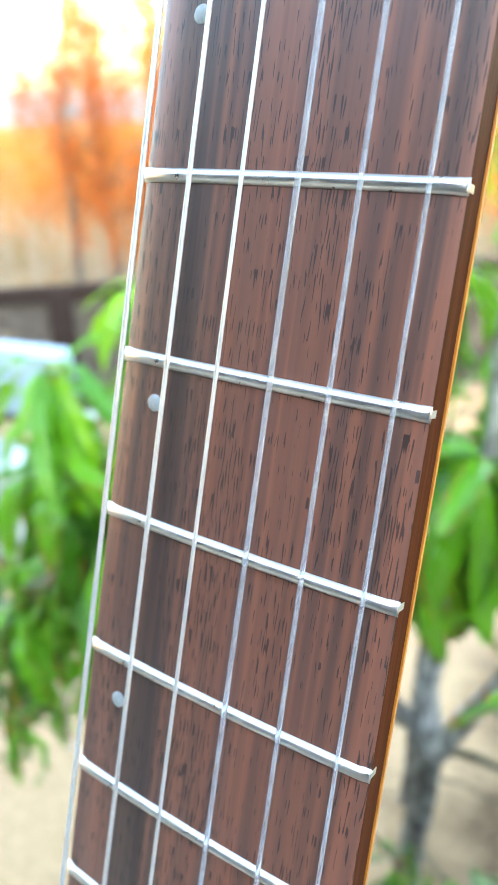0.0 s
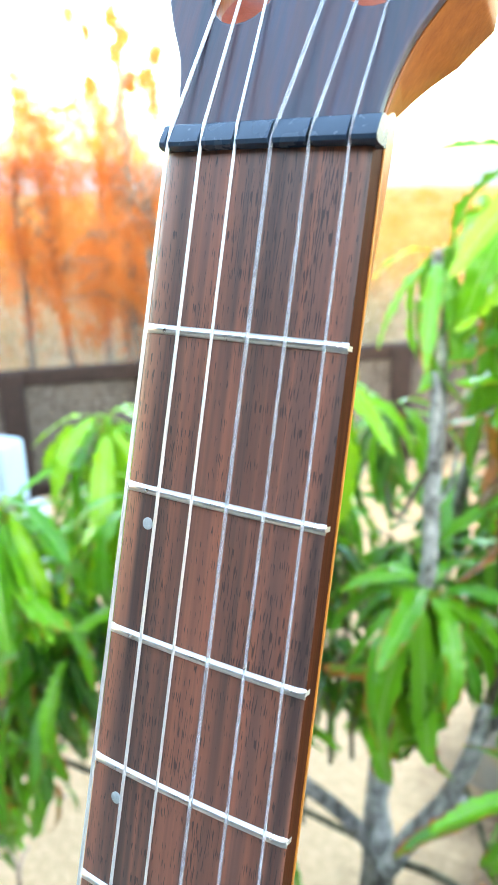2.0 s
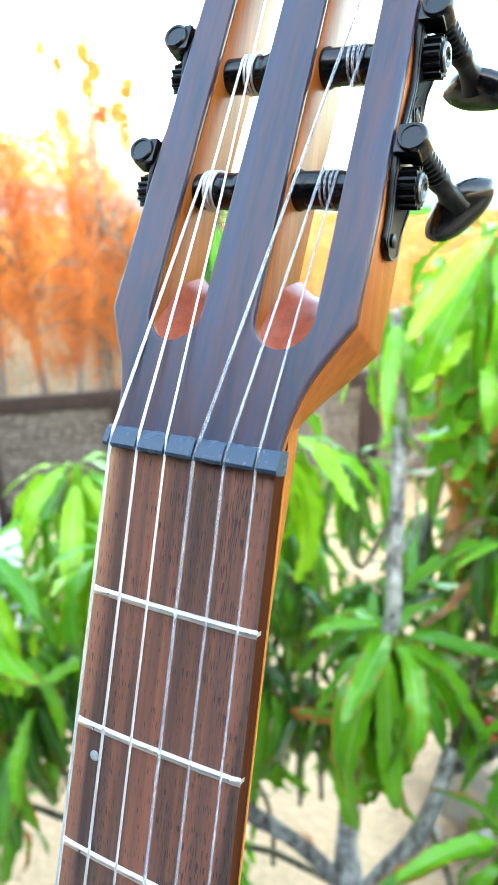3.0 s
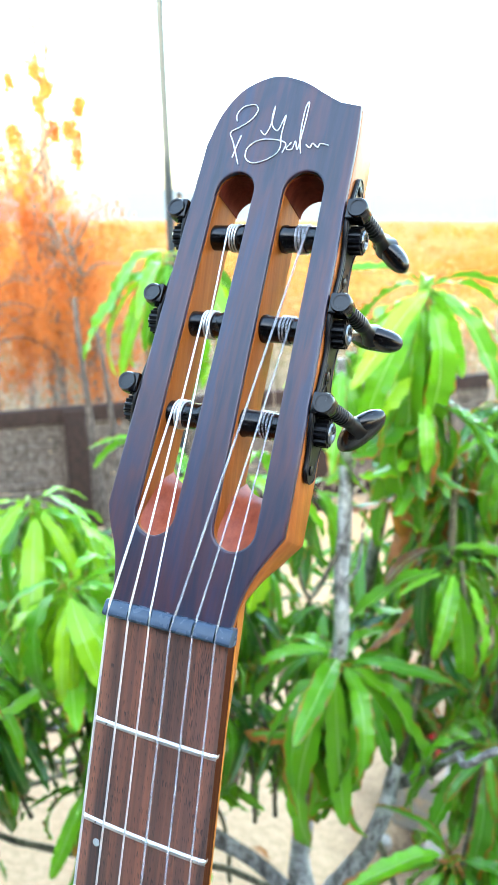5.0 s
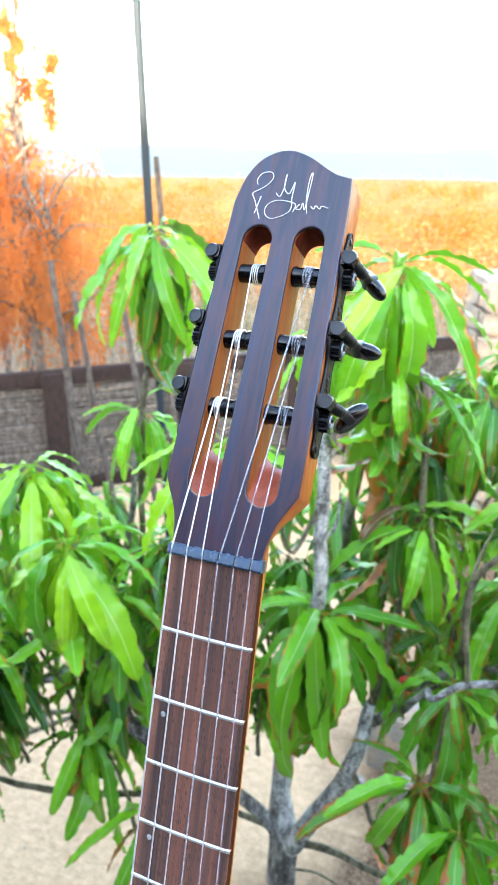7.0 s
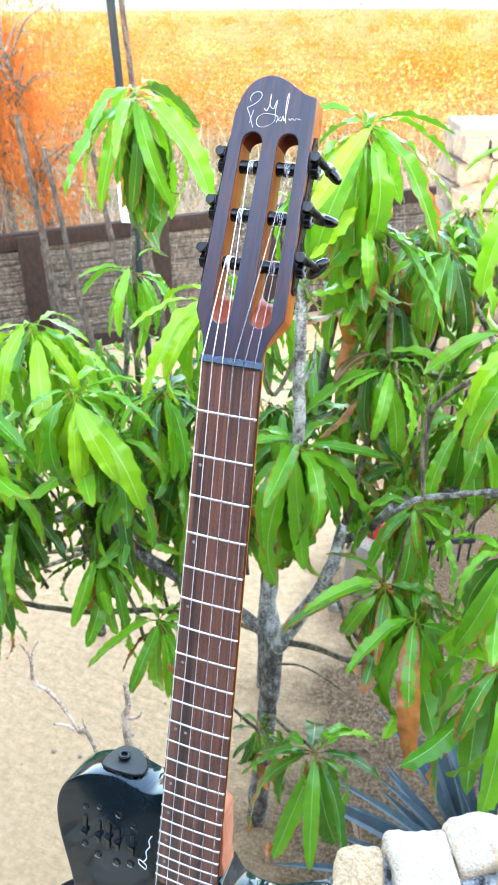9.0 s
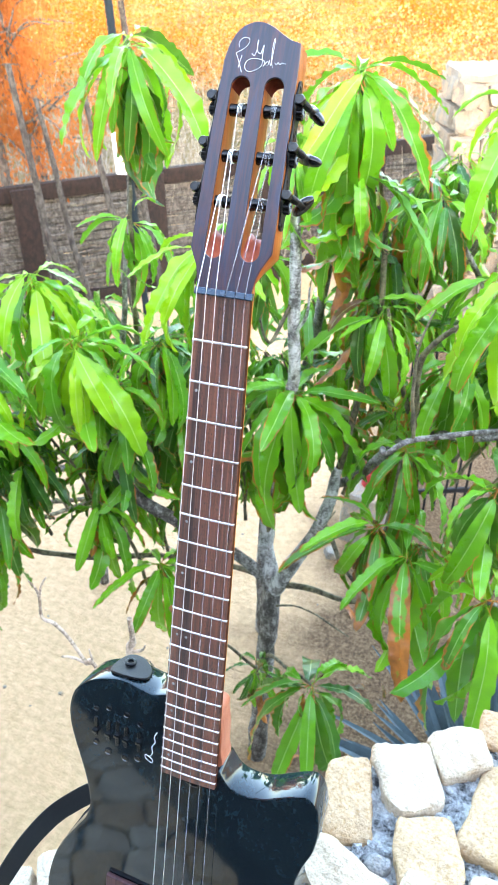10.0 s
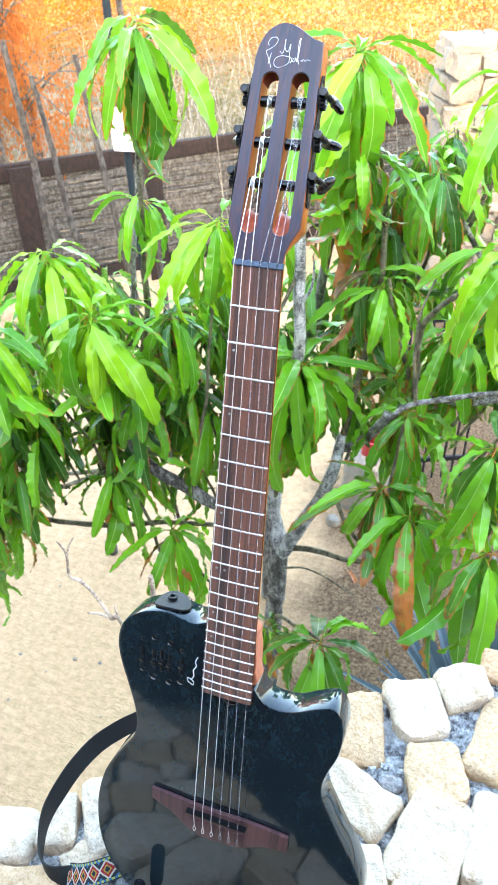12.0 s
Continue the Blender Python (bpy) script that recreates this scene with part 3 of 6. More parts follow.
def cell(i, seeds, lim=0.24):
    """The share of the wall's top that lies nearer to one seed than to any other."""
    (cx, cy), w = seeds[i]
    poly = [Vector((cx + sx * lim, cy + sy * lim)) for sx, sy in ((-1, -1), (1, -1), (1, 1), (-1, 1))]
    cuts = []
    for j, ((x, y), v) in enumerate(seeds):
        if j != i and math.hypot(x - cx, y - cy) < lim * 1.6:
            n = Vector((x - cx, y - cy))
            d = n.length
            n /= d
            cuts.append((n, n.dot(Vector((cx, cy))) + d / 2 + (w * w - v * v) / (2 * d)))
    for sgn, at_v in ((-1, -(v0 + 0.004)), (1, v1 - 0.004)):
        n = Vector((WN.x, WN.y)) * sgn
        cuts.append((n, at_v))
    for n, c in cuts:
        out = []
        for a, b in zip(poly, poly[1:] + poly[:1]):
            fa, fb = n.dot(a) - c, n.dot(b) - c
            if fa <= 0:
                out.append(a)
            if (fa < 0) != (fb < 0):
                out.append(a.lerp(b, fa / (fa - fb)))
        poly = out
        if len(poly) < 3:
            return []
    return poly


def cap_mesh(poly, centre, gap, h, seed, mat):
    """A wall stone that fills its share but for the joint: broken edges, nearly flat top."""
    rnd = random.Random(seed)
    pts = []
    k = len(poly)
    for i in range(k):
        a, b = poly[i] - centre, poly[(i + 1) % k] - centre
        L = (b - a).length
        side = rnd.choice((0.1, 0.25, 0.5, 0.9, 1.6))
        for t in ((0.10, 0.3, 0.5, 0.7, 0.90) if L > 0.03 else (0.25, 0.75) if L > 0.009 else (0.5,)):
            p = a.lerp(b, t)
            pts.append(p * max(0.5, 1 - gap * side / max(p.length, 0.01)))
    bm = bmesh.new()
    tx, ty = rnd.uniform(-0.10, 0.10), rnd.uniform(-0.10, 0.10)
    rings = []
    off = Vector((seed * 3.7, 0, 0))
    for f, z in ((0.97, -0.8), (1.0, 0.0), (1.0, 0.55), (0.98, 0.82), (0.94, 0.97), (0.84, 1.04), (0.64, 1.08), (0.40, 1.09), (0.18, 1.09)):
        ring = []
        for p in pts:
            q = Vector((p.x * f, p.y * f, z * h))
            w = q * 26 + off
            q += Vector((noise.noise(w), noise.noise(w + Vector((9, 0, 0))), 1.4 * noise.noise(w + Vector((0, 9, 0))))) * 0.0052
            w = q * 95 + off
            q += Vector((noise.noise(w), noise.noise(w + Vector((9, 0, 0))), noise.noise(w + Vector((0, 9, 0))))) * 0.0026
            if z > 0:
                q.z += tx * q.x + ty * q.y
            ring.append(bm.verts.new(q))
        rings.append(ring)
    n = len(pts)
    for a, b in zip(rings, rings[1:]):
        for i in range(n):
            bm.faces.new((a[i], a[(i + 1) % n], b[(i + 1) % n], b[i]))
    mid = bm.verts.new(sum((v.co for v in rings[-1]), Vector()) / n)
    for i in range(n):
        bm.faces.new((rings[-1][i], rings[-1][(i + 1) % n], mid))
    bmesh.ops.recalc_face_normals(bm, faces=bm.faces[:])
    return mesh_of("stone", bm, mat)


rnd = random.Random(5)
seeds = [((x, y), (a + b) / 2) for x, y, a, b, turn, tan in CAPS] + [((x, y), a) for x, y, a, b in COBBLES]
for tries in range(4000):
    uu, vv, r = rnd.uniform(-1.5, 1.5), rnd.uniform(v0 + 0.02, v1 - 0.02), rnd.uniform(0.022, 0.060)
    p = WT * uu + WN * vv
    if (uu < -0.46 or uu > 0.46 or vv > 0.24) and all(math.hypot(p.x - x, p.y - y) > (r + s) * 0.92 for (x, y), s in seeds):
        seeds.append(((p.x, p.y), r))
for i, ((x, y), r) in enumerate(seeds):
    planned = i < len(CAPS)
    if len(CAPS) <= i < len(CAPS) + len(COBBLES):
        continue
    poly = squared(*CAPS[i][:5], 40 + i) if planned else cell(i, seeds)
    if len(poly) < 3:
        continue
    c = Vector((0.0, 0.0))
    for q in poly:
        c += q / len(poly)
    tan = CAPS[i][5] if planned else i % 3 == 0
    me = cap_mesh(poly, c, 0.0 if planned else rnd.uniform(0.0035, 0.008), rnd.uniform(0.024, 0.033), 11 + i, STONE_TAN if tan else STONE)
    ob = part("stone", me, None, stone_wall)
    ob.matrix_basis = Matrix.Translation((c.x, c.y, WALL_TOP + 0.05 * max(-0.5, min(0.45, c.x)) - 0.005))
for k, (x, y, a, b) in enumerate(COBBLES):
    ob = part("cobble", stone_mesh("cobble", a, b, 0.012, 81 + k, BLUESTONE), None, stone_wall, "small blue-grey cobble")
    ob.matrix_basis = Matrix.Translation((x, y, WALL_TOP + 0.05 * x + 0.004))

# crumbled mortar and chips lying in the joints
ico = bmesh.new()
bmesh.ops.create_icosphere(ico, subdivisions=1, radius=1.0)
ico_v = np.array([v.co[:] for v in ico.verts])
ico_f = [[v.index for v in f.verts] for f in ico.faces]
ico.free()
rnd = random.Random(17)
verts, faces = [], []
for k in range(9000):
    p = WT * rnd.uniform(-0.55, 0.75) + WN * rnd.uniform(v0 + 0.01, v1 - 0.01)
    r = rnd.uniform(0.0012, 0.0046) if rnd.random() < 0.90 else rnd.uniform(0.005, 0.011)
    sq = np.array([rnd.uniform(0.7, 1.3), rnd.uniform(0.7, 1.3), rnd.uniform(0.6, 1.0)]) * r
    jag = np.array([[rnd.uniform(0.75, 1.2)] for _ in range(len(ico_v))])
    z = WALL_TOP + 0.05 * max(-0.5, min(0.45, p.x)) + 0.010 * noise.noise(p * 22) + 0.006 * noise.noise(p * 70)
    faces += [[a + len(verts) for a in f] for f in ico_f]
    verts += (ico_v * jag * sq + np.array((p.x, p.y, z + r * 0.4))).tolist()
me = bpy.data.meshes.new("rubble")
me.from_pydata(verts, [], faces)
me.materials.append(MORTAR)
tagged(part("rubble", me, None, stone_wall, "crumbled grey mortar in the joints"), kind="stuff")

# boulders on the terrace behind the camera, seen mirrored in the lacquer
for k, (x, y, rx, ry, h, tn) in enumerate(((-0.42, -1.33, 0.32, 0.15, 0.12, 25), (-0.74, -1.50, 0.15, 0.13, 0.12, 80), (-0.60, -1.80, 0.12, 0.17, 0.16, 10), (-0.92, -1.78, 0.17, 0.12, 0.15, 40), (-0.88, -1.22, 0.14, 0.14, 0.10, 60), (-0.16, -1.12, 0.12, 0.10, 0.08, 0))):
    ob = tagged(part("boulder", stone_mesh("boulder", rx, ry, h, 700 + k, DSTONE), None), "grey-brown boulder lying on the dark terrace", "boulder", "boulders on the terrace")
    ob.matrix_basis = Matrix.Translation((x, y, 0.98 + 0.3 * h)) @ Matrix.Rotation(radians(tn), 4, "Z")

# ---- timber fence with stacked sticks ----
fence = thing("fence", "dark timber fence with stacked dry sticks between the rails", "fence")
FA = radians(43)
FT, FN = Vector((math.cos(FA), math.sin(FA), 0)), Vector((-math.sin(FA), math.cos(FA), 0))
F0 = Vector((-3.36, 4.18, 0))
FH = 1.10


def fpoint(u, v, z):
    return F0 + FT * u + FN * v + Vector((0, 0, z))


FM = Matrix.Translation(F0) @ Matrix.Rotation(FA, 4, "Z")
for z0, z1 in ((FH - 0.12, FH), (0.10, 0.20)):
    bm = bmesh.new()
    box(bm, -4.0, 6.5, -0.03, 0.03, z0, z1, FM, 0.006)
    part("rail", bm, FENCEW, fence)
for k in range(8):
    u = -2.02 + 1.0 * k
    bm = bmesh.new()
    box(bm, u - 0.085, u + 0.085, -0.065, -0.032, -0.05, FH - 0.02, FM, 0.006)
    part("post", bm, FENCEW, fence)
rnd = random.Random(3)
for k in range(8):
    ua, ub = -3.02 + 1.0 * k, -2.02 + 1.0 * k
    bm = bmesh.new()
    z = 0.20
    while z < FH - 0.13:
        r = rnd.uniform(0.010, 0.019)
        for layer in (0.0, 0.03):
            pts = [fpoint(ua + (ub - ua) * t, layer + rnd.uniform(-0.008, 0.008), z + r + rnd.uniform(-0.012, 0.012)) for t in (0.0, 0.2, 0.4, 0.6, 0.8, 1.0)]
            tube(bm, pts, [r * rnd.uniform(0.8, 1.15) for _ in pts], 6)
        z += r * 1.9
    tagged(part("stick_infill", bm, STICKS, fence, "stacked dry grey sticks"), kind="stuff")

# leaning poles propped against the fence
for k, (a, b, r) in enumerate((((-3.058, 3.85, 1.964), (-2.88, 3.85, 0.0), 0.026), ((-2.966, 3.95, 1.753), (-2.73, 3.95, 0.0), 0.022), ((-2.829, 4.30, 1.823), (-2.55, 4.25, 0.0), 0.024), ((-3.10, 3.95, 1.09), (-2.94, 3.92, 0.0), 0.013), ((-2.16, 3.72, 2.62), (-2.02, 3.74, 0.0), 0.022))):
    prop = thing("wooden_pole", "rough grey wooden pole leaning on the fence", "pole", group="poles along the fence")
    bm = bmesh.new()
    a, b = Vector(a), Vector(b)
    pts = [b.lerp(a, t) + Vector((noise.noise((t * 3, k, 0)), noise.noise((t * 3, k, 5)), 0)) * 0.05 * math.sin(math.pi * t) for t in (0, 0.15, 0.3, 0.45, 0.6, 0.75, 0.9, 1.0)]
    tube(bm, pts, [r * (1.15 - 0.4 * i / 7) for i in range(8)], 9)
    part("stem", bm, PROP, prop)

# ---- white-cushioned garden sofa beyond the trees ----
sofa = thing("garden_sofa", "white-cushioned garden sofa standing on the sand", "sofa", pose(-3.60, 2.35, 0, 0, 0, 12))
for name, bx, mt, lb in (("backrest", (-0.62, 0.62, -0.10, 0.10, 0.70, 1.08), CUSHION, "pale blue-white back cushion"), ("seat", (-0.62, 0.62, -0.70, -0.11, 0.36, 0.56), SEATW, "white seat cushion"), ("base", (-0.60, 0.60, -0.68, 0.08, 0.14, 0.35), SEATW, "white base"), ("side", (-0.74, -0.63, -0.70, 0.10, 0.14, 0.72), SEATW, "white arm"), ("side", (0.63, 0.74, -0.70, 0.10, 0.14, 0.72), SEATW, "white arm")):
    bm = bmesh.new()
    box(bm, *bx, None, 0.035)
    part(name, bm, mt, sofa, lb)
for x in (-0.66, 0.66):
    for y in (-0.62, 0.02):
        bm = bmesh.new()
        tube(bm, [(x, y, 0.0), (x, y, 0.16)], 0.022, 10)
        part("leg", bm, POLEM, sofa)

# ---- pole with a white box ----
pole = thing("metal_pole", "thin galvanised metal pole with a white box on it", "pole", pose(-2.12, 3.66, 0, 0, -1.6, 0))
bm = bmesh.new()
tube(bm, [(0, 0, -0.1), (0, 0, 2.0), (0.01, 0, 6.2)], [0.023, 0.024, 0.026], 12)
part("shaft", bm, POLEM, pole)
bm = bmesh.new()
box(bm, -0.045, 0.115, -0.085, -0.02, 1.44, 1.68, None, 0.012)
part("junction_box", bm, BOXM, pole, "white plastic junction box")

# ---- pale stone pillar ----
def block_mesh(w, h, d, seed):
    """A roughly squared wall block with worn corners."""
    bm = bmesh.new()
    bmesh.ops.create_cube(bm, size=1)
    bmesh.ops.subdivide_edges(bm, edges=bm.edges[:], cuts=4, use_grid_fill=True)
    off = Vector((seed * 2.3, 0, 0))
    for v in bm.verts:
        q = v.co * 2
        q *= 1 - 0.07 * max(0.0, abs(q.x) + abs(q.y) + abs(q.z) - 2.0) ** 1.5
        p = Vector((q.x * w / 2, q.y * d / 2, q.z * h / 2))
        n = p * 9 + off
        v.co = p + Vector((noise.noise(n), noise.noise(n + Vector((9, 0, 0))), noise.noise(n + Vector((0, 9, 0))))) * 0.034
    return mesh_of("block", bm, PILLARSTONE)


pillar = thing("stone_pillar", "square pillar of pale rough stone blocks", "pillar", pose(0.02, 5.25, 0, 0, 0, 20))
rnd = random.Random(21)
bm = bmesh.new()
box(bm, -0.48, 0.60, -0.22, 0.22, -0.5, 1.823)
part("core", bm, DSTONE, pillar)
z = -0.05
row = 0
while z < 1.783:
    h = min(rnd.uniform(0.14, 0.24), 1.843 - z)
    x = -0.53
    while x < 0.60:
        w = min(rnd.uniform(0.16, 0.36), 0.66 - x)
        part("block", block_mesh(w - 0.028, h - 0.026, 0.10, row * 17 + int(x * 100)), None, pillar).matrix_basis = Matrix.Translation((x + w / 2, -0.215 + rnd.uniform(-0.016, 0.012), z + h / 2 + rnd.uniform(-0.012, 0.012))) @ Matrix.Rotation(rnd.uniform(-0.14, 0.14), 4, "Y")
        x += w
    part("block", block_mesh(0.10, h - 0.012, 0.38, 950 + row), None, pillar).matrix_basis = Matrix.Translation((-0.49, 0.02, z + h / 2))
    z += h
    row += 1
for k in range(4):
    part("block", block_mesh(0.28, 0.07, 0.46, 990 + k), None, pillar).matrix_basis = Matrix.Translation((-0.38 + 0.28 * k, 0.0, z + 0.005))

# ---- black iron gate bars low among the leaves ----
gate = thing("iron_gate", "black iron gate with thin upright bars", "gate", pose(-0.22, 2.75, 0, 0, 0, 24))
for k in range(9):
    bm = bmesh.new()
    tube(bm, [(-0.02 + 0.055 * k, 0, 0), (-0.02 + 0.055 * k, 0, 1.06)], 0.007, 8)
    part("bar", bm, BARM, gate)
for z in (0.12, 1.0):
    bm = bmesh.new()
    box(bm, -0.04, 0.44, -0.008, 0.008, z, z + 0.03, None, 0.002)
    part("cross_rail", bm, BARM, gate)

# rock under the bucket
bucket_rock = part("loose_rock", stone_mesh("loose_rock", 0.15, 0.13, 0.31, 55, DSTONE), None)
tagged(bucket_rock, "squat brown rock carrying a red bucket", "rock")
bucket_rock.matrix_basis = Matrix.Translation((-0.30, 2.55, 0.0))


# ---- the guitar: x across, y from the nut to the head, z off the fingerboard ----
guitar = thing("guitar", "black nylon-string electric guitar with a slotted rosewood-faced head", "guitar",
               pose(0, 0, 2.5, 72.9, 0, 0) @ pose(0, 0, 0, 0, 0, 0.5))
SCALE = 0.650
BOARD_END = -0.4745


def fret_y(n):
    return -SCALE * (1 - 2 ** (-n / 12))


def half_width(y):
    return 0.0228 - 0.01386 * y


def crown(x):
    """The slight camber of the board."""
    return -x * x / (2 * 0.40)


# fingerboard
bm = bmesh.new()
cols = [-1, -0.94, -0.8, -0.6, -0.4, -0.2, 0, 0.2, 0.4, 0.6, 0.8, 0.94, 1]
rows_y = [0.0054 + (BOARD_END - 0.0054) * i / 12 for i in range(13)]
grid = [[bm.verts.new((c * half_width(y), y, crown(c * half_width(y)) - (0.0005 if abs(c) == 1 else 0))) for c in cols] for y in rows_y]
low = [[bm.verts.new((s * half_width(y), y, -0.0062)) for s in (-1, 1)] for y in rows_y]
for i in range(12):
    for k in range(len(cols) - 1):
        bm.faces.new((grid[i][k], grid[i + 1][k], grid[i + 1][k + 1], grid[i][k + 1]))
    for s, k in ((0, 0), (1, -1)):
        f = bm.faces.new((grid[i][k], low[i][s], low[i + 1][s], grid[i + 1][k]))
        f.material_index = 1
    bm.faces.new((low[i][0], low[i][1], low[i + 1][1], low[i + 1][0]))
bm.faces.new([*grid[12], low[12][1], low[12][0]])
bm.faces.new([*grid[0][::-1], low[0][0], low[0][1]])
bmesh.ops.recalc_face_normals(bm, faces=bm.faces[:])
board = part("fingerboard", bm, [FB, BOARD_SIDE_SHADED], guitar, "dark rosewood fingerboard with open pores")

# frets: a crowned wire with bevelled ends
for n in range(1, 23):
    bm = bmesh.new()
    y = fret_y(n)
    w = half_width(y)
    profile = [(-0.00108, 0.0), (-0.00096, 0.00042), (-0.0005, 0.0009), (0.0, 0.00105), (0.0005, 0.0009), (0.00096, 0.00042), (0.00108, 0.0)]
    xs = [-w - 0.0002, -w + 0.0009] + [w * k / 5 for k in range(-4, 5)] + [w - 0.0009, w + 0.0002]
    rings = [[bm.verts.new((x, y + dy, crown(x) - 0.0002 + dz * (0.12 if j in (0, len(xs) - 1) else 1))) for dy, dz in profile] for j, x in enumerate(xs)]
    for a, b in zip(rings, rings[1:]):
        for k in range(len(profile) - 1):
            bm.faces.new((a[k], b[k], b[k + 1], a[k + 1]))
    bm.faces.new(rings[0])
    bm.faces.new(rings[-1][::-1])
    # tang seen at the board's edge
    box(bm, w - 0.0012, w + 0.0001, y - 0.0005, y + 0.0005, -0.0030, -0.0006)
    bmesh.ops.recalc_face_normals(bm, faces=bm.faces[:])
    bmesh.ops.translate(bm, vec=(0, -y, 0), verts=bm.verts[:])
    fret = part("fret", bm, STEEL, guitar)
    fret.matrix_basis = Matrix.Translation((0, y, 0))
    if n == 5:
        cam.data.dof.focus_object = fret

# pearl position dots beside the bass edge
for fx, fy in ((-0.0170, -0.0782), (-0.0172, -0.1412), (-0.0180, -0.1970), (-0.0188, -0.2480), (-0.0202, -0.3122), (-0.0110, -0.3128),
               (-0.0208, -0.3672), (-0.0210, -0.3980), (-0.0211, -0.4270), (-0.0212, -0.4508)):
    bm = bmesh.new()
    lathe(bm, [(0.00135, 0.0), (0.00135, 0.0004), (0.0011, 0.00055)], Matrix.Translation((fx, fy, crown(fx) - 0.0003)), 20)
    part("position_dot", bm, PEARL, guitar, "small pearl inlay dot")

# neck shaft behind the board
bm = bmesh.new()
ns = 20
rings = []
for i in range(43):
    y = 0.028 - i * 0.0120
    w = half_width(min(y, 0)) + 0.0001
    dep = 0.0156 + 0.005 * max(0, i - 3) / 39
    near = max(0.0, min(1.0, (y + 0.070) / 0.070)) ** 1.7
    w *= 0.935 + 0.060 * near - 6.0 * max(0.0, y)
    e = 1.0 - 0.30 * near
    top_z = -0.0063 - 0.27 * max(0.0, y)
    rings.append([bm.verts.new((math.copysign(w * abs(math.cos(a)) ** e, math.cos(a)), y, top_z - dep * max(0.0, math.sin(a)) ** e)) for a in (math.pi * k / ns for k in range(ns + 1))])
for a, b in zip(rings, rings[1:]):
    for k in range(ns):
        bm.faces.new((a[k], b[k], b[k + 1], a[k + 1]))
bm.faces.new(rings[0][::-1])
bm.faces.new(rings[-1])
bmesh.ops.recalc_face_normals(bm, faces=bm.faces[:])
neck = part("neck", bm, MAHOG, guitar, "orange-brown mahogany neck")
# light line of the binding where board and neck meet
bm = bmesh.new()
for s in (-1, 1):
    tube(bm, [(s * (half_width(y) + 0.00005), y, -0.0064) for y in (0.004, -0.12, -0.24, -0.36)], 0.00034, 6)
part("binding_line", bm, BIND, guitar)

# heel block beside the board's end
bm = bmesh.new()
slab(bm, spline([(0.022, -0.385, 0), (0.0272, -0.400, 0), (0.0295, -0.415, 0), (0.0300, -0.435, 0), (0.0290, -0.454, 0), (-0.02, -0.456, 0), (-0.02, -0.385, 0)], 4, True), -0.034, -0.0085, edge=0.002)
part("heel", bm, MAHOG_SALMON, guitar, "salmon-orange mahogany neck heel")

# nut
bm = bmesh.new()
slots_x = [-0.0213 + 0.0081 * k for k in range(6)]
edges_x = [-0.0232] + [x + d for x in slots_x for d in (-0.0005, 0.0005)] + [0.0246]
prof = [(0.0001, -0.0030), (0.0001, 0.0012), (0.0005, 0.0021), (0.0013, 0.0024), (0.0047, 0.0012), (0.0055, 0.0003), (0.0055, -0.0030)]
rings = []
for x in edges_x:
    rings.append([bm.verts.new((x, py, pz)) for py, pz in prof])
for i, (a, b) in enumerate(zip(rings, rings[1:])):
    groove = i % 2 == 1
    if groove:
        a2 = [bm.verts.new((v.co.x, v.co.y, min(v.co.z, 0.0007))) for v in a]
        b2 = [bm.verts.new((v.co.x, v.co.y, min(v.co.z, 0.0007))) for v in b]
        for p, q in ((a, a2), (b2, b)):
            for k in range(len(prof) - 1):
                bm.faces.new((p[k], q[k], q[k + 1], p[k + 1]))
        a, b = a2, b2
    for k in range(len(prof) - 1):
        bm.faces.new((a[k], b[k], b[k + 1], a[k + 1]))
bm.faces.new(rings[0])
bm.faces.new(rings[-1][::-1])
bmesh.ops.recalc_face_normals(bm, faces=bm.faces[:])
bmesh.ops.remove_doubles(bm, verts=bm.verts[:], dist=1e-6)
part("nut", bm, NUT_SHEEN, guitar, "black polished nut with string slots")

# ---- head: its own axes, s along the face, w off it ----
TILT = 13.9
HEADM = pose(0, 0.005, -0.0012, -TILT, 0, 0)
right_side = [(0.0229, -0.001), (0.0236, 0.007), (0.0262, 0.0165), (0.0306, 0.0252), (0.0342, 0.0315), (0.0338, 0.055), (0.0324, 0.100), (0.0311, 0.145), (0.0305, 0.172), (0.0294, 0.1872)]
top = [(0.0215, 0.1892), (0.0150, 0.1930), (0.0050, 0.1990), (-0.0070, 0.2020), (-0.0190, 0.1972), (-0.0262, 0.1868), (-0.0297, 0.1735)]
left_side = [(-0.0305, 0.145), (-0.0316, 0.100), (-0.0328, 0.055), (-0.0334, 0.0315), (-0.0306, 0.0252), (-0.0262, 0.0165), (-0.0236, 0.007), (-0.0229, -0.001)]


def smooth_run(pts, n=5):
    return [(p.x, p.y) for p in spline([(x, y, 0) for x, y in pts], n)]


outline = smooth_run(right_side[:5]) + smooth_run(right_side[5:]) + smooth_run(top) + smooth_run(left_side[:3]) + smooth_run(left_side[3:])


def stadium(cx, s0, s1, r, n=12, lean=0.0):
    pts = [(cx + lean + r * math.cos(a), s1 - r + r * math.sin(a)) for a in (math.pi * k / n for k in range(n + 1))]
    return pts + [(cx + r * math.cos(a), s0 + r + r * math.sin(a)) for a in (math.pi + math.pi * k / n for k in range(n + 1))]


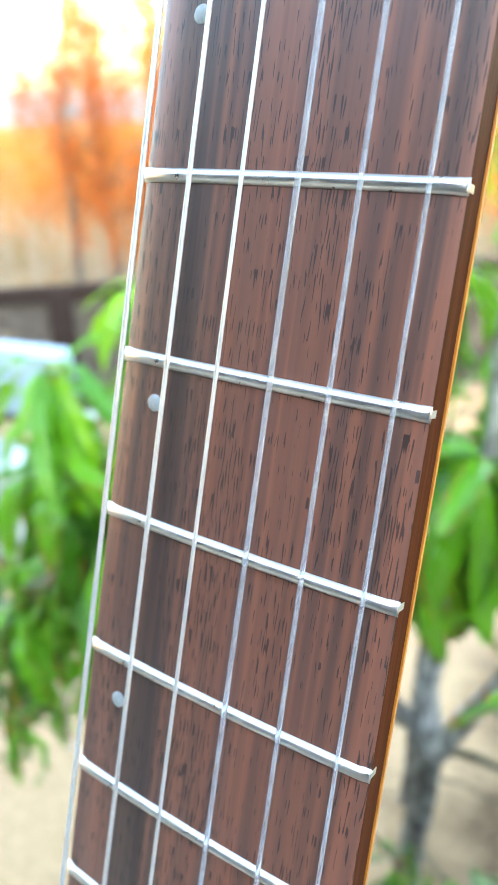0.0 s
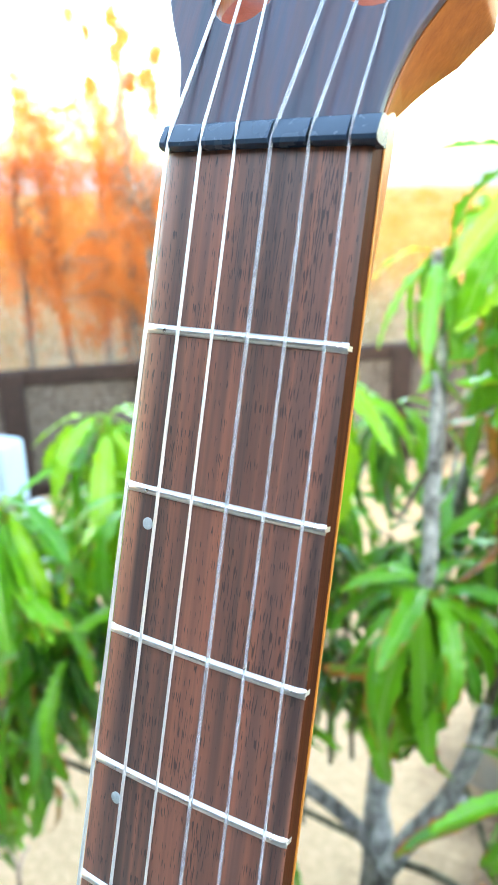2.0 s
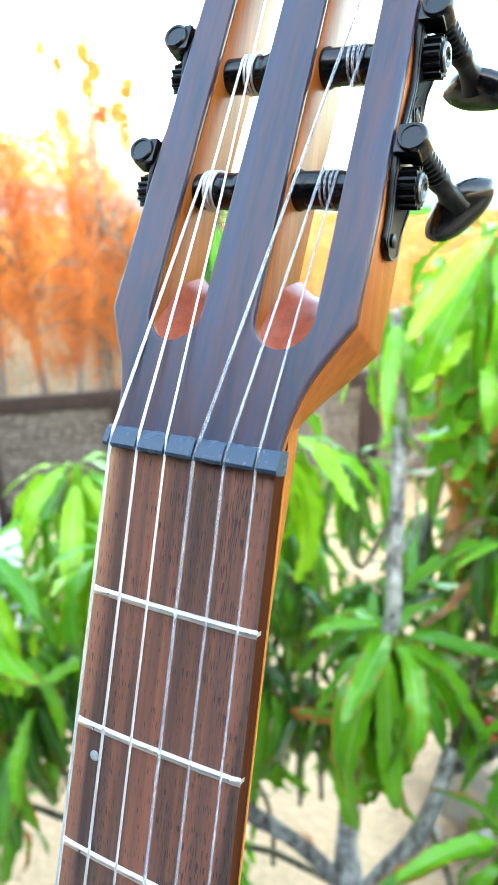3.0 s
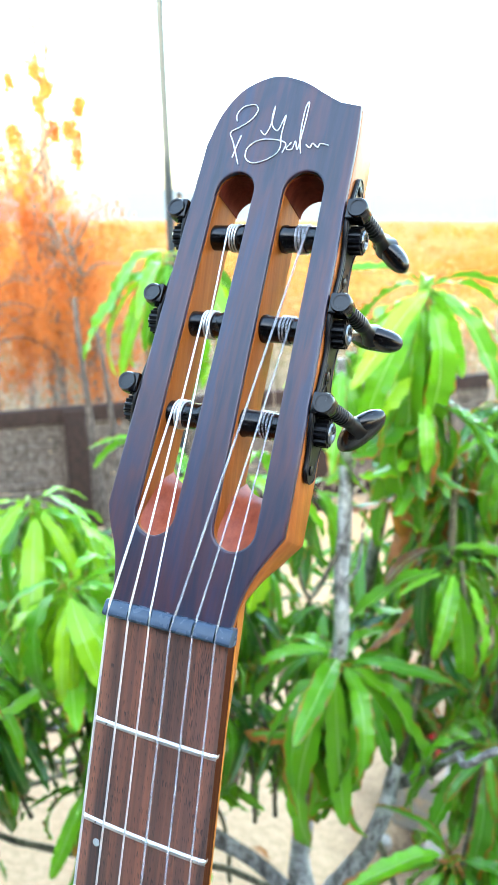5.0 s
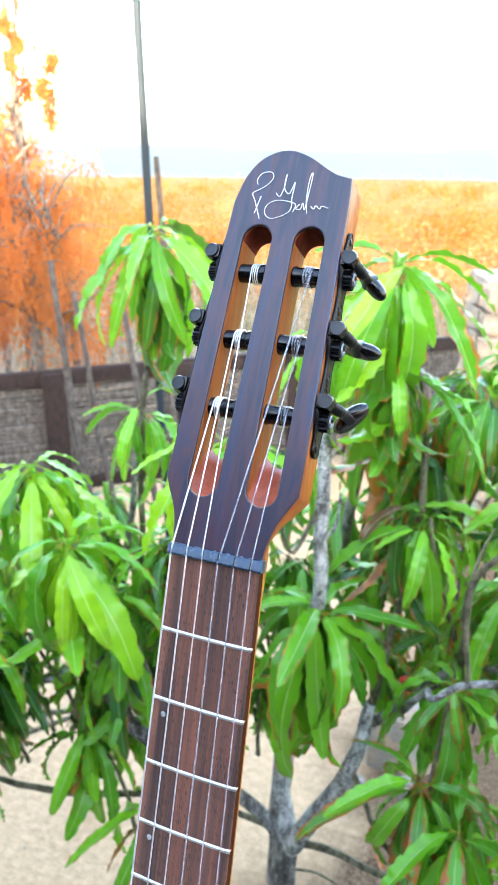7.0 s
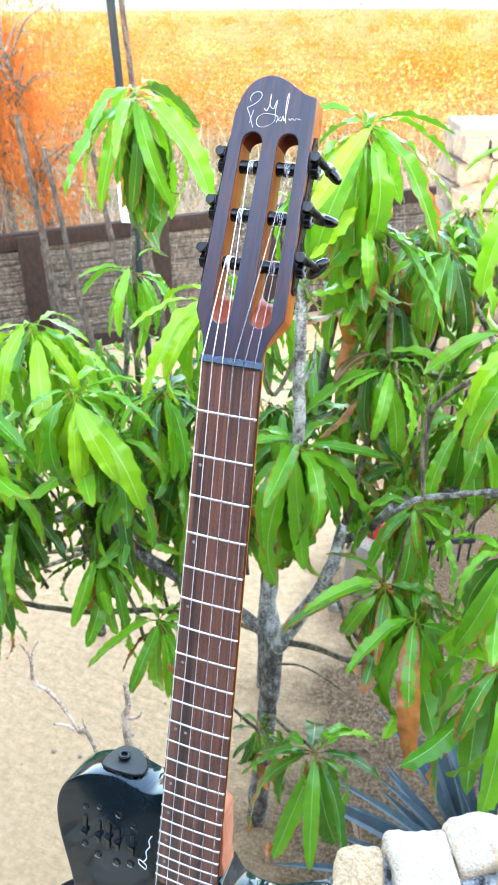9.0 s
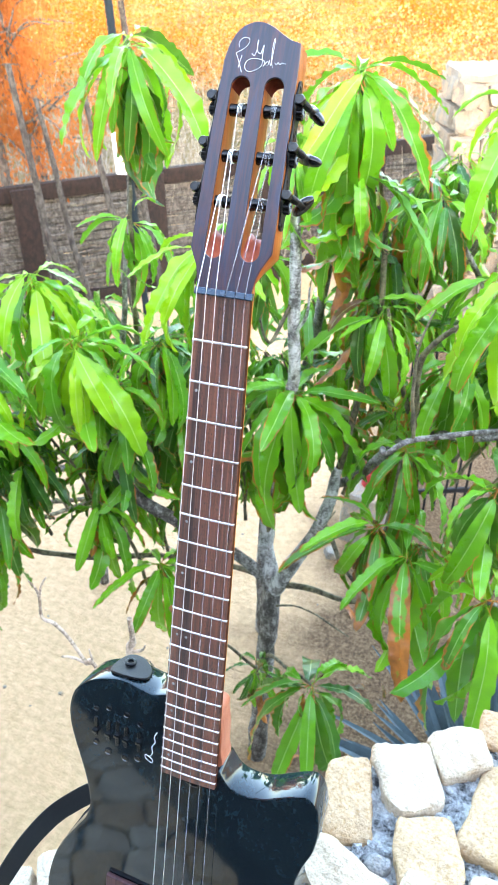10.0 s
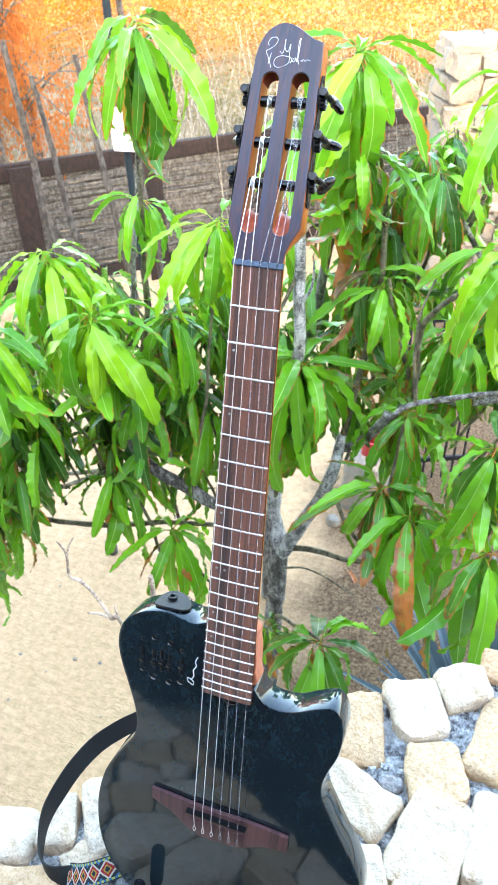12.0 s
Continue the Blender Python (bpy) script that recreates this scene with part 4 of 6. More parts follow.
SLOTS = [stadium(-0.0140, 0.0240, 0.1615, 0.0077, lean=0.0010), stadium(0.0163, 0.0240, 0.1615, 0.0077, lean=-0.0022)]
bm = bmesh.new()
slab(bm, outline, -0.0205, -0.0022, SLOTS, 0.0008)
for v in bm.verts:
    # the back rounds off towards the neck
    if v.co.z < -0.010 and v.co.y < 0.031 and abs(v.co.x) > (0.0195 if v.co.y < 0.0225 else 0.0258):
        k = max(0.0, v.co.y / 0.031)
        v.co.x *= 0.80 + 0.20 * k
        v.co.z += 0.0105 * (1 - min(1.0, k * 1.3))
bmesh.ops.transform(bm, matrix=HEADM, verts=bm.verts[:])
head = part("head", bm, MAHOG, guitar, "slotted mahogany head")
bm = bmesh.new()
slab(bm, outline, -0.0021, 0.0, SLOTS, 0.0007, m=HEADM)
part("head_veneer", bm, HEADW_SHEEN, head, "dark rosewood face veneer")
# scooped ramps at the lower end of the slots, deepest along the middle
def ramp_depth(c, t):
    return -0.0026 - 0.0165 * t ** 1.3 - 0.0095 * (1 - abs(c) ** 2.0) * t ** 0.8 - 0.05 * max(0.0, t - 0.60) ** 1.5


for cx in (-0.0140, 0.0163):
    bm = bmesh.new()
    rings = []
    for k in range(-8, 9):
        c = k / 8
        end = next((t / 200 for t in range(200) if ramp_depth(c, t / 200) < -0.0204), 1.0)
        row = []
        for i in range(17):
            t = end * i / 16
            d = 0.0002 + 0.031 * t
            hw = 0.0078 * math.sqrt(max(0.01, 1 - max(0.0, 1 - d / 0.0077) ** 2))
            row.append(bm.verts.new(HEADM @ Vector((cx + hw * c, 0.0240 + d, ramp_depth(c, t)))))
        rings.append(row)
    for a, b in zip(rings, rings[1:]):
        for j in range(16):
            bm.faces.new((a[j], a[j + 1], b[j + 1], b[j]))
    bmesh.ops.recalc_face_normals(bm, faces=bm.faces[:])
    part("slot_ramp", bm, MAHOG_RED, head, "polished reddish slot ramp")
# liner added at each slot's upper end: end grain, darkened with painted-in shade
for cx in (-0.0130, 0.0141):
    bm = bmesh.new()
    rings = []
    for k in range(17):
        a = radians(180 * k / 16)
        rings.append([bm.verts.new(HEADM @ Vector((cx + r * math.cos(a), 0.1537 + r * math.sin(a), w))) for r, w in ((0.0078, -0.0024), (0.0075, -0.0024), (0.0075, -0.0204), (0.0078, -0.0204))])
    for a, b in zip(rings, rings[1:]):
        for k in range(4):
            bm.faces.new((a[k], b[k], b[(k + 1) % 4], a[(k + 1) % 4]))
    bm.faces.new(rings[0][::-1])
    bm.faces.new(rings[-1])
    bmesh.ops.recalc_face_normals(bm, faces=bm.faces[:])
    part("slot_end", bm, MAHOG_END_SHADED, head, "slot lining with end grain and shade in its dark colour")
# plain white scribbled strokes on the head
bm = bmesh.new()


def stroke(*pts, r=0.00021):
    tube(bm, [HEADM @ Vector((p.x, p.y, 0.0003)) for p in spline([(x / 1000, y / 1000, 0) for x, y in pts], 7)], r, 6)


stroke((-18.5, 182.9), (-19.3, 185.6), (-17.1, 189.0), (-12.6, 189.6), (-10.9, 187.0), (-12.9, 183.1), (-16.9, 180.2), (-20.2, 178.1), (-18.0, 173.6), (-13.9, 164.5))
stroke((-15.4, 176.7), (-16.3, 172.3), (-17.1, 167.5))
stroke((-7.8, 178.5), (-5.6, 176.7), (-4.1, 181.2), (-4.0, 188.4), (-4.3, 184.2), (-3.3, 180.1), (-0.7, 178.4), (1.1, 184.4), (1.0, 176.4), (1.6, 170.4), (-1.7, 166.8), (-7.7, 164.9), (-11.5, 167.3), (-11.5, 171.5), (-8.0, 174.2), (-2.8, 174.6), (3.4, 172.9), (2.9, 168.8))
stroke((5.7, 173.0), (4.2, 170.5), (6.5, 170.3), (7.2, 173.5), (8.7, 170.2), (9.3, 179.9), (9.4, 189.1), (8.3, 186.4), (8.6, 175.7), (10.3, 168.3))
stroke((11.6, 171.9), (13.3, 170.6), (14.1, 172.3), (16.3, 170.7), (17.1, 172.1), (20.4, 171.3))
part("scribbled_mark", bm, WHITEP, head, "plain white scribbled strokes")

# ---- tuners ----
ROLL_S = (0.069, 0.1040, 0.139)
RD, WORM = 0.0084, 0.0080


def edge_x(s):
    return 0.0338 - (s - 0.055) * 0.0300


for sd in (-1, 1):
    # plate: scalloped outline in s and w
    bm = bmesh.new()
    pl = []
    for k in range(3):
        s = ROLL_S[k]
        pl += [(s - 0.010, 0.0046), (s + 0.002, 0.0078), (s + WORM, 0.0072)]
    pl = [(0.0515, 0.0022), (0.0540, 0.0060)] + [(s, w * 1.3) for s, w in pl] + [(0.156, 0.0060), (0.1620, 0.0030)]
    loop = spline([(s, w * 0.70, 0) for s, w in pl] + [(s, -w, 0) for s, w in pl[::-1]], 3, True)
    slab(bm, loop, 0.0, 0.0014, edge=0.0004)
    tilt_z = math.atan(0.0300)
    M = HEADM @ Matrix.Translation((sd * (edge_x(0.055) + 0.0002), 0.055, -RD)) @ Matrix.Rotation(sd * tilt_z, 4, "Z") @ Matrix(((0, 0, sd, 0), (1, 0, 0, -0.055), (0, 1, 0, 0), (0, 0, 0, 1)))
    bmesh.ops.transform(bm, matrix=M, verts=bm.verts[:])
    bmesh.ops.recalc_face_normals(bm, faces=bm.faces[:])
    plate = part("tuning_machine", bm, BLACKM, guitar, "black engraved plate carrying three tuners")
    # raised rim and scrolls on the plate, and its screws
    bm = bmesh.new()
    rim = [M @ Vector((q.x, q.y * 0.80, 0.0014)) for q in loop]
    tube(bm, rim + rim[:1], 0.00032, 6, False)
    for k in range(2):
        mid = (ROLL_S[k] + ROLL_S[k + 1]) / 2 - 0.002
        for sg in (-1, 1):
            tube(bm, [M @ Vector((mid + 0.0075 * t, sg * 0.0030 * math.sin(math.pi * (t + 1) * 0.9), 0.0015)) for t in (-1, -0.75, -0.5, -0.25, 0, 0.25, 0.5, 0.75, 1)], 0.00035, 6, False)
    part("embossing", bm, BLACKM, plate, "black raised scrollwork")
    for s in (0.0555, 0.0885, 0.123, 0.158):
        bm = bmesh.new()
        lathe(bm, [(0.0017, 0.0), (0.0017, 0.0005), (0.0008, 0.0009)], M @ Matrix.Translation((s, 0, 0.0014)), 12)
        part("screw", bm, BLACKM, plate)
    for k, s in enumerate(ROLL_S):
        ex = edge_x(s)
        # roller through head and slot
        bm = bmesh.new()
        axis = HEADM @ Matrix.Translation((0, s, -RD)) @ Matrix.Rotation(sd * math.pi / 2, 4, "Y")
        lathe(bm, [(0.0030, 0.0070), (0.0050, 0.0072), (0.0052, 0.0085), (0.0047, 0.0095), (0.0047, 0.0225), (0.0052, 0.0235), (0.0050, ex - 0.002), (0.003, ex)], axis, 24)
        part("roller", bm, BLACKP, plate, "black string roller")
        # gear wheel with teeth
        bm = bmesh.new()
        teeth = 14
        prof = []
        for j in range(teeth * 4):
            r = 0.0050 if j % 4 in (0, 1) else 0.0041
            a = 2 * math.pi * j / (teeth * 4)
            prof.append(Vector((r * math.cos(a), r * math.sin(a), 0)))
        slab(bm, prof, 0.0, 0.0042)
        bmesh.ops.transform(bm, matrix=HEADM @ Matrix.Translation((sd * (ex + 0.0018), s, -RD)) @ Matrix.Rotation(sd * math.pi / 2, 4, "Y"), verts=bm.verts[:])
        bmesh.ops.recalc_face_normals(bm, faces=bm.faces[:])
        part("gear", bm, BLACKM, plate, "black toothed gear")
        bm = bmesh.new()
        lathe(bm, [(0.0034, 0.0), (0.0036, 0.0006), (0.0031, 0.0011), (0.0024, 0.0010), (0.0020, 0.0003)], HEADM @ Matrix.Translation((sd * (ex + 0.0060), s, -RD)) @ Matrix.Rotation(sd * math.pi / 2, 4, "Y"), 16)
        part("gear_screw", bm, GEARM, plate, "dark chromed gear screw")
        # worm shaft with round end cap, its collar and the button behind the head
        W = HEADM @ Matrix.Translation((sd * (ex + 0.0046), s + WORM, -RD + 0.0030))
        bm = bmesh.new()
        lathe(bm, [(0.0030, -0.0010), (0.0037, 0.0004), (0.0037, 0.0056), (0.0033, 0.0063), (0.0026, 0.0063), (0.0025, 0.0060), (0.0006, 0.0060)], W, 24)
        box(bm, min(-sd * 0.0042, sd * 0.002), max(-sd * 0.0042, sd * 0.002), -0.0037, 0.0037, 0.0000, 0.0054, W, 0.0006)
        part("end_cap", bm, BLACKP, plate, "round black worm cap")
        # the shaft leans outwards
        W = W @ Matrix.Rotation(-sd * radians(10), 4, "Y")
        bm = bmesh.new()
        wp = []
        for j in range(22):
            wp.append((0.0030 if j % 3 else 0.0023, 0.0010 - j * 0.0006))
        lathe(bm, [(0.0028, 0.003)] + wp + [(0.0030, -0.0130), (0.0027, -0.0150), (0.0024, -0.0175), (0.0030, -0.0205), (0.0046, -0.0240)], W, 16)
        bmesh.ops.recalc_face_normals(bm, faces=bm.faces[:])
        part("worm", bm, BLACKM, plate)
        bm = bmesh.new()
        turn = (46, -8, -45)[k] if sd > 0 else (60, 10, 120)[k]
        bmesh.ops.create_uvsphere(bm, u_segments=20, v_segments=12, radius=1.0)
        for v in bm.verts:
            f = 1.0 - 0.30 * max(0.0, v.co.z)
            v.co = Vector((v.co.x * 0.0108 * f, v.co.y * 0.0050 * (0.8 + 0.2 * abs(v.co.x)), v.co.z * 0.0076))
        bmesh.ops.transform(bm, matrix=W @ Matrix.Translation((0, 0, -0.0272)) @ Matrix.Rotation(radians(turn), 4, "Z"), verts=bm.verts[:])
        part("button", bm, BLACKP, plate, "glossy black tuning button")

# ---- strings: nut, saddle and tie block in board axes ----
BODY_Z = -0.0085
SADDLE_Y, TIE_Y = -0.6530, -0.6760
GAUGE = [0.00044, 0.00038, 0.00032, 0.00042, 0.00037, 0.00032]
order = ((0, -1, 0), (1, -1, 1), (2, -1, 2), (5, 1, 0), (4, 1, 1), (3, 1, 2))
for i, sd, k in order:
    x0, xs = -0.0213 + 0.0081 * i, -0.0273 + 0.0112 * i
    mt = SILVERS if i < 3 else NYLON
    r = GAUGE[i]
    s = ROLL_S[k]
    # rolls are wound from the side near the middle of the slot
    xr = (-0.0185, -0.0155, -0.0138)[k] if i < 3 else (0.0195, 0.0190, 0.0175)[k]
    way = 1 if i < 3 else -1
    centre = HEADM @ Vector((0, s, -RD))
    pts = [Vector((xs, TIE_Y, BODY_Z + 0.0085)), Vector((xs, SADDLE_Y, 0.0052)), Vector((x0, 0.0012, 0.0012 + r)), Vector((x0 + (xr - x0) * 0.04, 0.0045, 0.0008 + r))]
    su, sw = HEADM.to_3x3() @ Vector((0, 1, 0)), HEADM.to_3x3() @ Vector((0, 0, 1))
    R = 0.0047 + r
    turns = 3.6
    coil = []
    for j in range(int(turns * 16) + 1):
        a = math.pi * 0.42 - 2 * math.pi * j / 16
        c = centre + su * (R * math.cos(a)) * 1.0 + sw * (R * math.sin(a))
        coil.append(Vector((xr + way * 0.0011 * j / 16 * (1 if i < 3 else 1.2), c.y, c.z)))
    bm = bmesh.new()
    tube(bm, pts[:2] + [pts[1].lerp(pts[2], t) for t in (0.25, 0.5, 0.75)] + pts[2:] + coil, r, 10)
    part("string", bm, mt, guitar, "silver-wound bass string" if i < 3 else "clear nylon string")
    # knot at the bridge
    bm = bmesh.new()
    tube(bm, spline([(xs, TIE_Y + 0.003, BODY_Z + 0.0080), (xs - 0.0017, TIE_Y - 0.003, BODY_Z + 0.0088), (xs, TIE_Y - 0.007, BODY_Z + 0.0086), (xs + 0.0017, TIE_Y - 0.003, BODY_Z + 0.0088), (xs, TIE_Y + 0.002, BODY_Z + 0.0090)], 5), r * 1.1, 8)
    part("string_tie", bm, mt, guitar)

# ---- body ----
half_l = [(-0.020, -0.385), (-0.0325, -0.389), (-0.046, -0.394), (-0.062, -0.3915), (-0.078, -0.3885), (-0.095, -0.3915), (-0.112, -0.398), (-0.1255, -0.4085), (-0.135, -0.422), (-0.139, -0.439),
          (-0.1382, -0.458), (-0.1327, -0.480), (-0.124, -0.506), (-0.1166, -0.532), (-0.1135, -0.556), (-0.1175, -0.577), (-0.130, -0.598), (-0.1455, -0.624), (-0.1585, -0.655), (-0.1655, -0.690), (-0.166, -0.728), (-0.160, -0.765), (-0.1435, -0.803), (-0.114, -0.836), (-0.070, -0.858), (0.0, -0.866)]
half_r = [(0.070, -0.860), (0.122, -0.838), (0.157, -0.803), (0.177, -0.765), (0.183, -0.728), (0.179, -0.690), (0.166, -0.660), (0.149, -0.632), (0.134, -0.605), (0.1225, -0.583), (0.1190, -0.563), (0.1235, -0.541),
          (0.1315, -0.518), (0.1345, -0.494), (0.133, -0.474), (0.1275, -0.460), (0.1185, -0.4545), (0.107, -0.458), (0.0925, -0.4655), (0.077, -0.474), (0.058, -0.477), (0.0425, -0.473), (0.0345, -0.464), (0.0300, -0.4585), (0.022, -0.456), (0.0, -0.440)]
loop = spline([(x, y, 0) for x, y in half_l + half_r], 5, True)
bm = bmesh.new()
slab(bm, loop, BODY_Z - 0.039, BODY_Z, edge=0.0028)
body = part("body", bm, BODYB, guitar, "glossy black quilted solid body")

# dark sound port under the board's end
bm = bmesh.new()
lathe(bm, [(0.011, 0.0), (0.011, 0.0011), (0.0095, 0.0014), (0.0092, 0.0006)], Matrix.Translation((0.004, -0.476, BODY_Z - 0.0003)), 24)
part("truss_rod_cover", bm, BLACKP, body, "small black round cover")

# bridge: a batwing of rosewood with tie block and saddle
bm = bmesh.new()
bl = [(-0.087, -0.641), (-0.060, -0.6425), (-0.035, -0.6445), (0.0, -0.6455), (0.035, -0.644), (0.060, -0.645), (0.0885, -0.6475), (0.0885, -0.670), (0.062, -0.6735), (0.040, -0.684), (0.020, -0.691), (0.0, -0.692), (-0.022, -0.692), (-0.040, -0.684), (-0.062, -0.667), (-0.087, -0.656)]
slab(bm, [(x, y) for x, y in bl], BODY_Z + 0.0002, BODY_Z + 0.0062, edge=0.0018)
bridge = part("bridge", bm, BRIDGEW, guitar, "reddish rosewood batwing bridge")
bm = bmesh.new()
box(bm, -0.037, 0.037, -0.6860, -0.6660, BODY_Z + 0.004, BODY_Z + 0.0075, None, 0.0016)
part("tie_block", bm, BRIDGEW, bridge)
bm = bmesh.new()
box(bm, -0.0385, 0.0385, SADDLE_Y - 0.0013, SADDLE_Y + 0.0013, BODY_Z + 0.005, 0.0048, None, 0.0006)
part("saddle", bm, BLACKM, bridge, "black saddle")

# preamp sliders and knobs cut into the upper bout
ctl = Matrix.Translation((0, 0, BODY_Z))
for k, (cx, y0, y1) in enumerate(((-0.1070, -0.4655, -0.4406), (-0.0922, -0.4668, -0.4412), (-0.0819, -0.4694, -0.4380), (-0.0722, -0.4677, -0.4423), (-0.0572, -0.4673, -0.4428))):
    bm = bmesh.new()
    slab(bm, stadium(cx, y0, y1, 0.0023, 6), 0.0001, 0.0012, edge=0.0006, m=ctl)
    slot = part("slider_slot", bm, GLOSSP, body, "recessed black slider")
    bm = bmesh.new()
    yy = y0 + (y1 - y0) * (0.30, 0.38, 0.45, 0.42, 0.52)[k]
    box(bm, cx - 0.0030, cx + 0.0030, yy - 0.0020, yy + 0.0020, 0.0004, 0.0042, ctl, 0.0008)
    part("slider_knob", bm, GLOSSP, slot)
for cx, y, r in ((-0.1069, -0.4314, 0.0028), (-0.0926, -0.4262, 0.0033), (-0.0727, -0.4274, 0.0036), (-0.0575, -0.4337, 0.0030), (-0.1064, -0.4731, 0.0034), (-0.0921, -0.4800, 0.0042), (-0.0725, -0.4811, 0.0042), (-0.0582, -0.4763, 0.0040)):
    bm = bmesh.new()
    lathe(bm, [(r, 0.0), (r * 0.94, 0.0009), (r * 0.78, 0.0012), (r * 0.62, 0.0003)], ctl @ Matrix.Translation((cx, y, 0.0002)), 18)
    part("control_knob", bm, GLOSSP, body, "glossy black control screw")

# maker's mark by the board: plain white strokes
bm = bmesh.new()
mk = Matrix.Translation((-0.0428, -0.458, BODY_Z + 0.0004)) @ Matrix.Rotation(radians(79), 4, "Z") @ Matrix.Scale(1.15, 4)


def mark(*pts, r=0.00045):
    tube(bm, [mk @ p for p in spline([(x / 1000, y / 1000, 0) for x, y in pts], 5)], r, 6)


mark((-15, -3), (-13, 3), (-9, 4), (-11, -3), (-15, -3.5), r=0.00042)
mark((-9, 0), (-4, -1.5), (2, 0.5), (8, -1.2), (13, 0.8), (19, -0.4), r=0.0006)
part("wavy_mark", bm, WHITEP, body, "plain white wavy maker mark")

# strap button with the strap's leather end on the upper shoulder
bm = bmesh.new()
lathe(bm, [(0.0050, 0.0), (0.0060, 0.001), (0.0060, 0.0028), (0.0046, 0.0036), (0.0032, 0.0034), (0.0030, 0.0010)], pose(-0.082, -0.3846, -0.031, -90, 0, 0), 22)
part("strap_button", bm, BLACKM, guitar, "black strap button with a hollow centre")


# ---- mango leaves, twigs and rosettes ----
def leaf_mesh(name, length, width, droop, fold, wave, seed, mat):
    """A long lance-shaped leaf that arches down, folded along its midrib, with a wavy margin."""
    rnd = random.Random(seed)
    n, ws = 30, (-1.0, -0.5, 0.0, 0.5, 1.0)
    bm = bmesh.new()
    uv = bm.loops.layers.uv.new("UVMap")
    y = z = 0.0
    rows, ph = [], rnd.uniform(0, 6.28)
    twist = rnd.uniform(-0.35, 0.35)
    bend = rnd.uniform(-0.12, 0.12)
    for i in range(n + 1):
        t = i / n
        pitch = -droop * t ** 0.9 + 0.10 * math.sin(t * 7 + ph)
        if i:
            y += math.cos(pitch) * length / n
            z += math.sin(pitch) * length / n
        w = width * max(0.05, 2.25 * t ** 0.58 * (1 - t) ** 0.58) if t < 0.999 else 0.0004
        up = Vector((0, -math.sin(pitch), math.cos(pitch)))
        row = []
        for c in ws:
            a = twist * t
            ripple = math.sin(t * 44 + 2.0 * math.sin(t * 6 + ph) + ph + (1.9 if c > 0 else 0)) * (1 if 0.08 < t < 0.95 else 0)
            off = Vector((math.cos(a), 0, 0)) * (c * w * (1 + 0.035 * ripple * abs(c))) + up * (math.sin(a) * c * w + fold * abs(c) * w + wave * abs(c) ** 2 * (0.60 * ripple + 0.6 * math.sin(t * 17 + ph + (1.3 if c > 0 else 0))))
            row.append(bm.verts.new(Vector((bend * length * t * t, y, z)) + off))
        rows.append(row)
    for i in range(n):
        for k in range(4):
            f = bm.faces.new((rows[i][k], rows[i][k + 1], rows[i + 1][k + 1], rows[i + 1][k]))
            for lp, (cc, tt) in zip(f.loops, ((k, i), (k + 1, i), (k + 1, i + 1), (k, i + 1))):
                lp[uv].uv = (cc / 4, tt / n)
    # petiole
    tube(bm, [(0, -0.026, -0.004), (0, 0, 0), (0, 0.01, 0)], [0.0016, 0.0014, 0.001], 5, False)
    me = mesh_of(name, bm, mat)
    return me


LEAVES = {}
for key, mt in (("mature", LEAF), ("old", LEAF_OLD_SHADED), ("new", LEAF_NEW), ("dead", LEAF_DEAD), ("burnt", LEAF_BURNT)):
    LEAVES[key] = []
    for j in range(9):
        r2 = random.Random(j * 7 + len(key))
        LEAVES[key].append(leaf_mesh("leaf", 0.24, 0.0195 * r2.uniform(0.82, 1.16), (0.75, 1.0, 1.25, 1.5, 1.8, 0.85, 1.4, 1.1, 2.0)[j], r2.uniform(0.10, 0.60), r2.uniform(0.0028, 0.0062), j * 3 + 1, mt))


def mango(label):
    return thing("mango_tree", label, "tree", group="mango trees behind the wall")


def whorl(x, y, z, size, n, ages, hang, seed, span=(0.0, 360.0)):
    """Places of the leaves at a shoot's end: the upper ones stand out, the lower ones hang."""
    rnd = random.Random(seed * 101 + 7)
    base = Vector((x, y, z))
    ages = ages.split()
    out = []
    for k in range(n):
        t = (k + 0.5) / n
        az = radians(span[0] + (span[1] - span[0]) * ((k * 0.381966 + rnd.uniform(-0.05, 0.05)) % 1.0))
        elev = radians(26 - (50 + 80 * hang) * t ** 0.7 + rnd.uniform(-16, 16))
        s = size * rnd.uniform(0.70, 1.15) * (0.62 + 0.5 * min(1.0, t * 2.2))
        m = Matrix.Translation(base + Vector((rnd.uniform(-1, 1), rnd.uniform(-1, 1), rnd.uniform(-3.0, 0.8))) * 0.009) @ Matrix.Rotation(az, 4, "Z") @ Matrix.Rotation(elev, 4, "X") @ Matrix.Rotation(rnd.uniform(-0.36, 0.36), 4, "Y") @ Matrix.Translation((0, 0.026, 0.004)) @ Matrix.Diagonal((s, s, s, 1))
        out.append((rnd.choice(LEAVES[rnd.choice(ages)]), m))
    return out


def rosette(tree, x, y, z, size=1.0, n=13, ages="mature", hang=0.35, seed=0):
    for me, m in whorl(x, y, z, size * 0.81, int(n * 1.7), ages, hang, seed):
        part("leaf", me, None, tree).matrix_basis = m


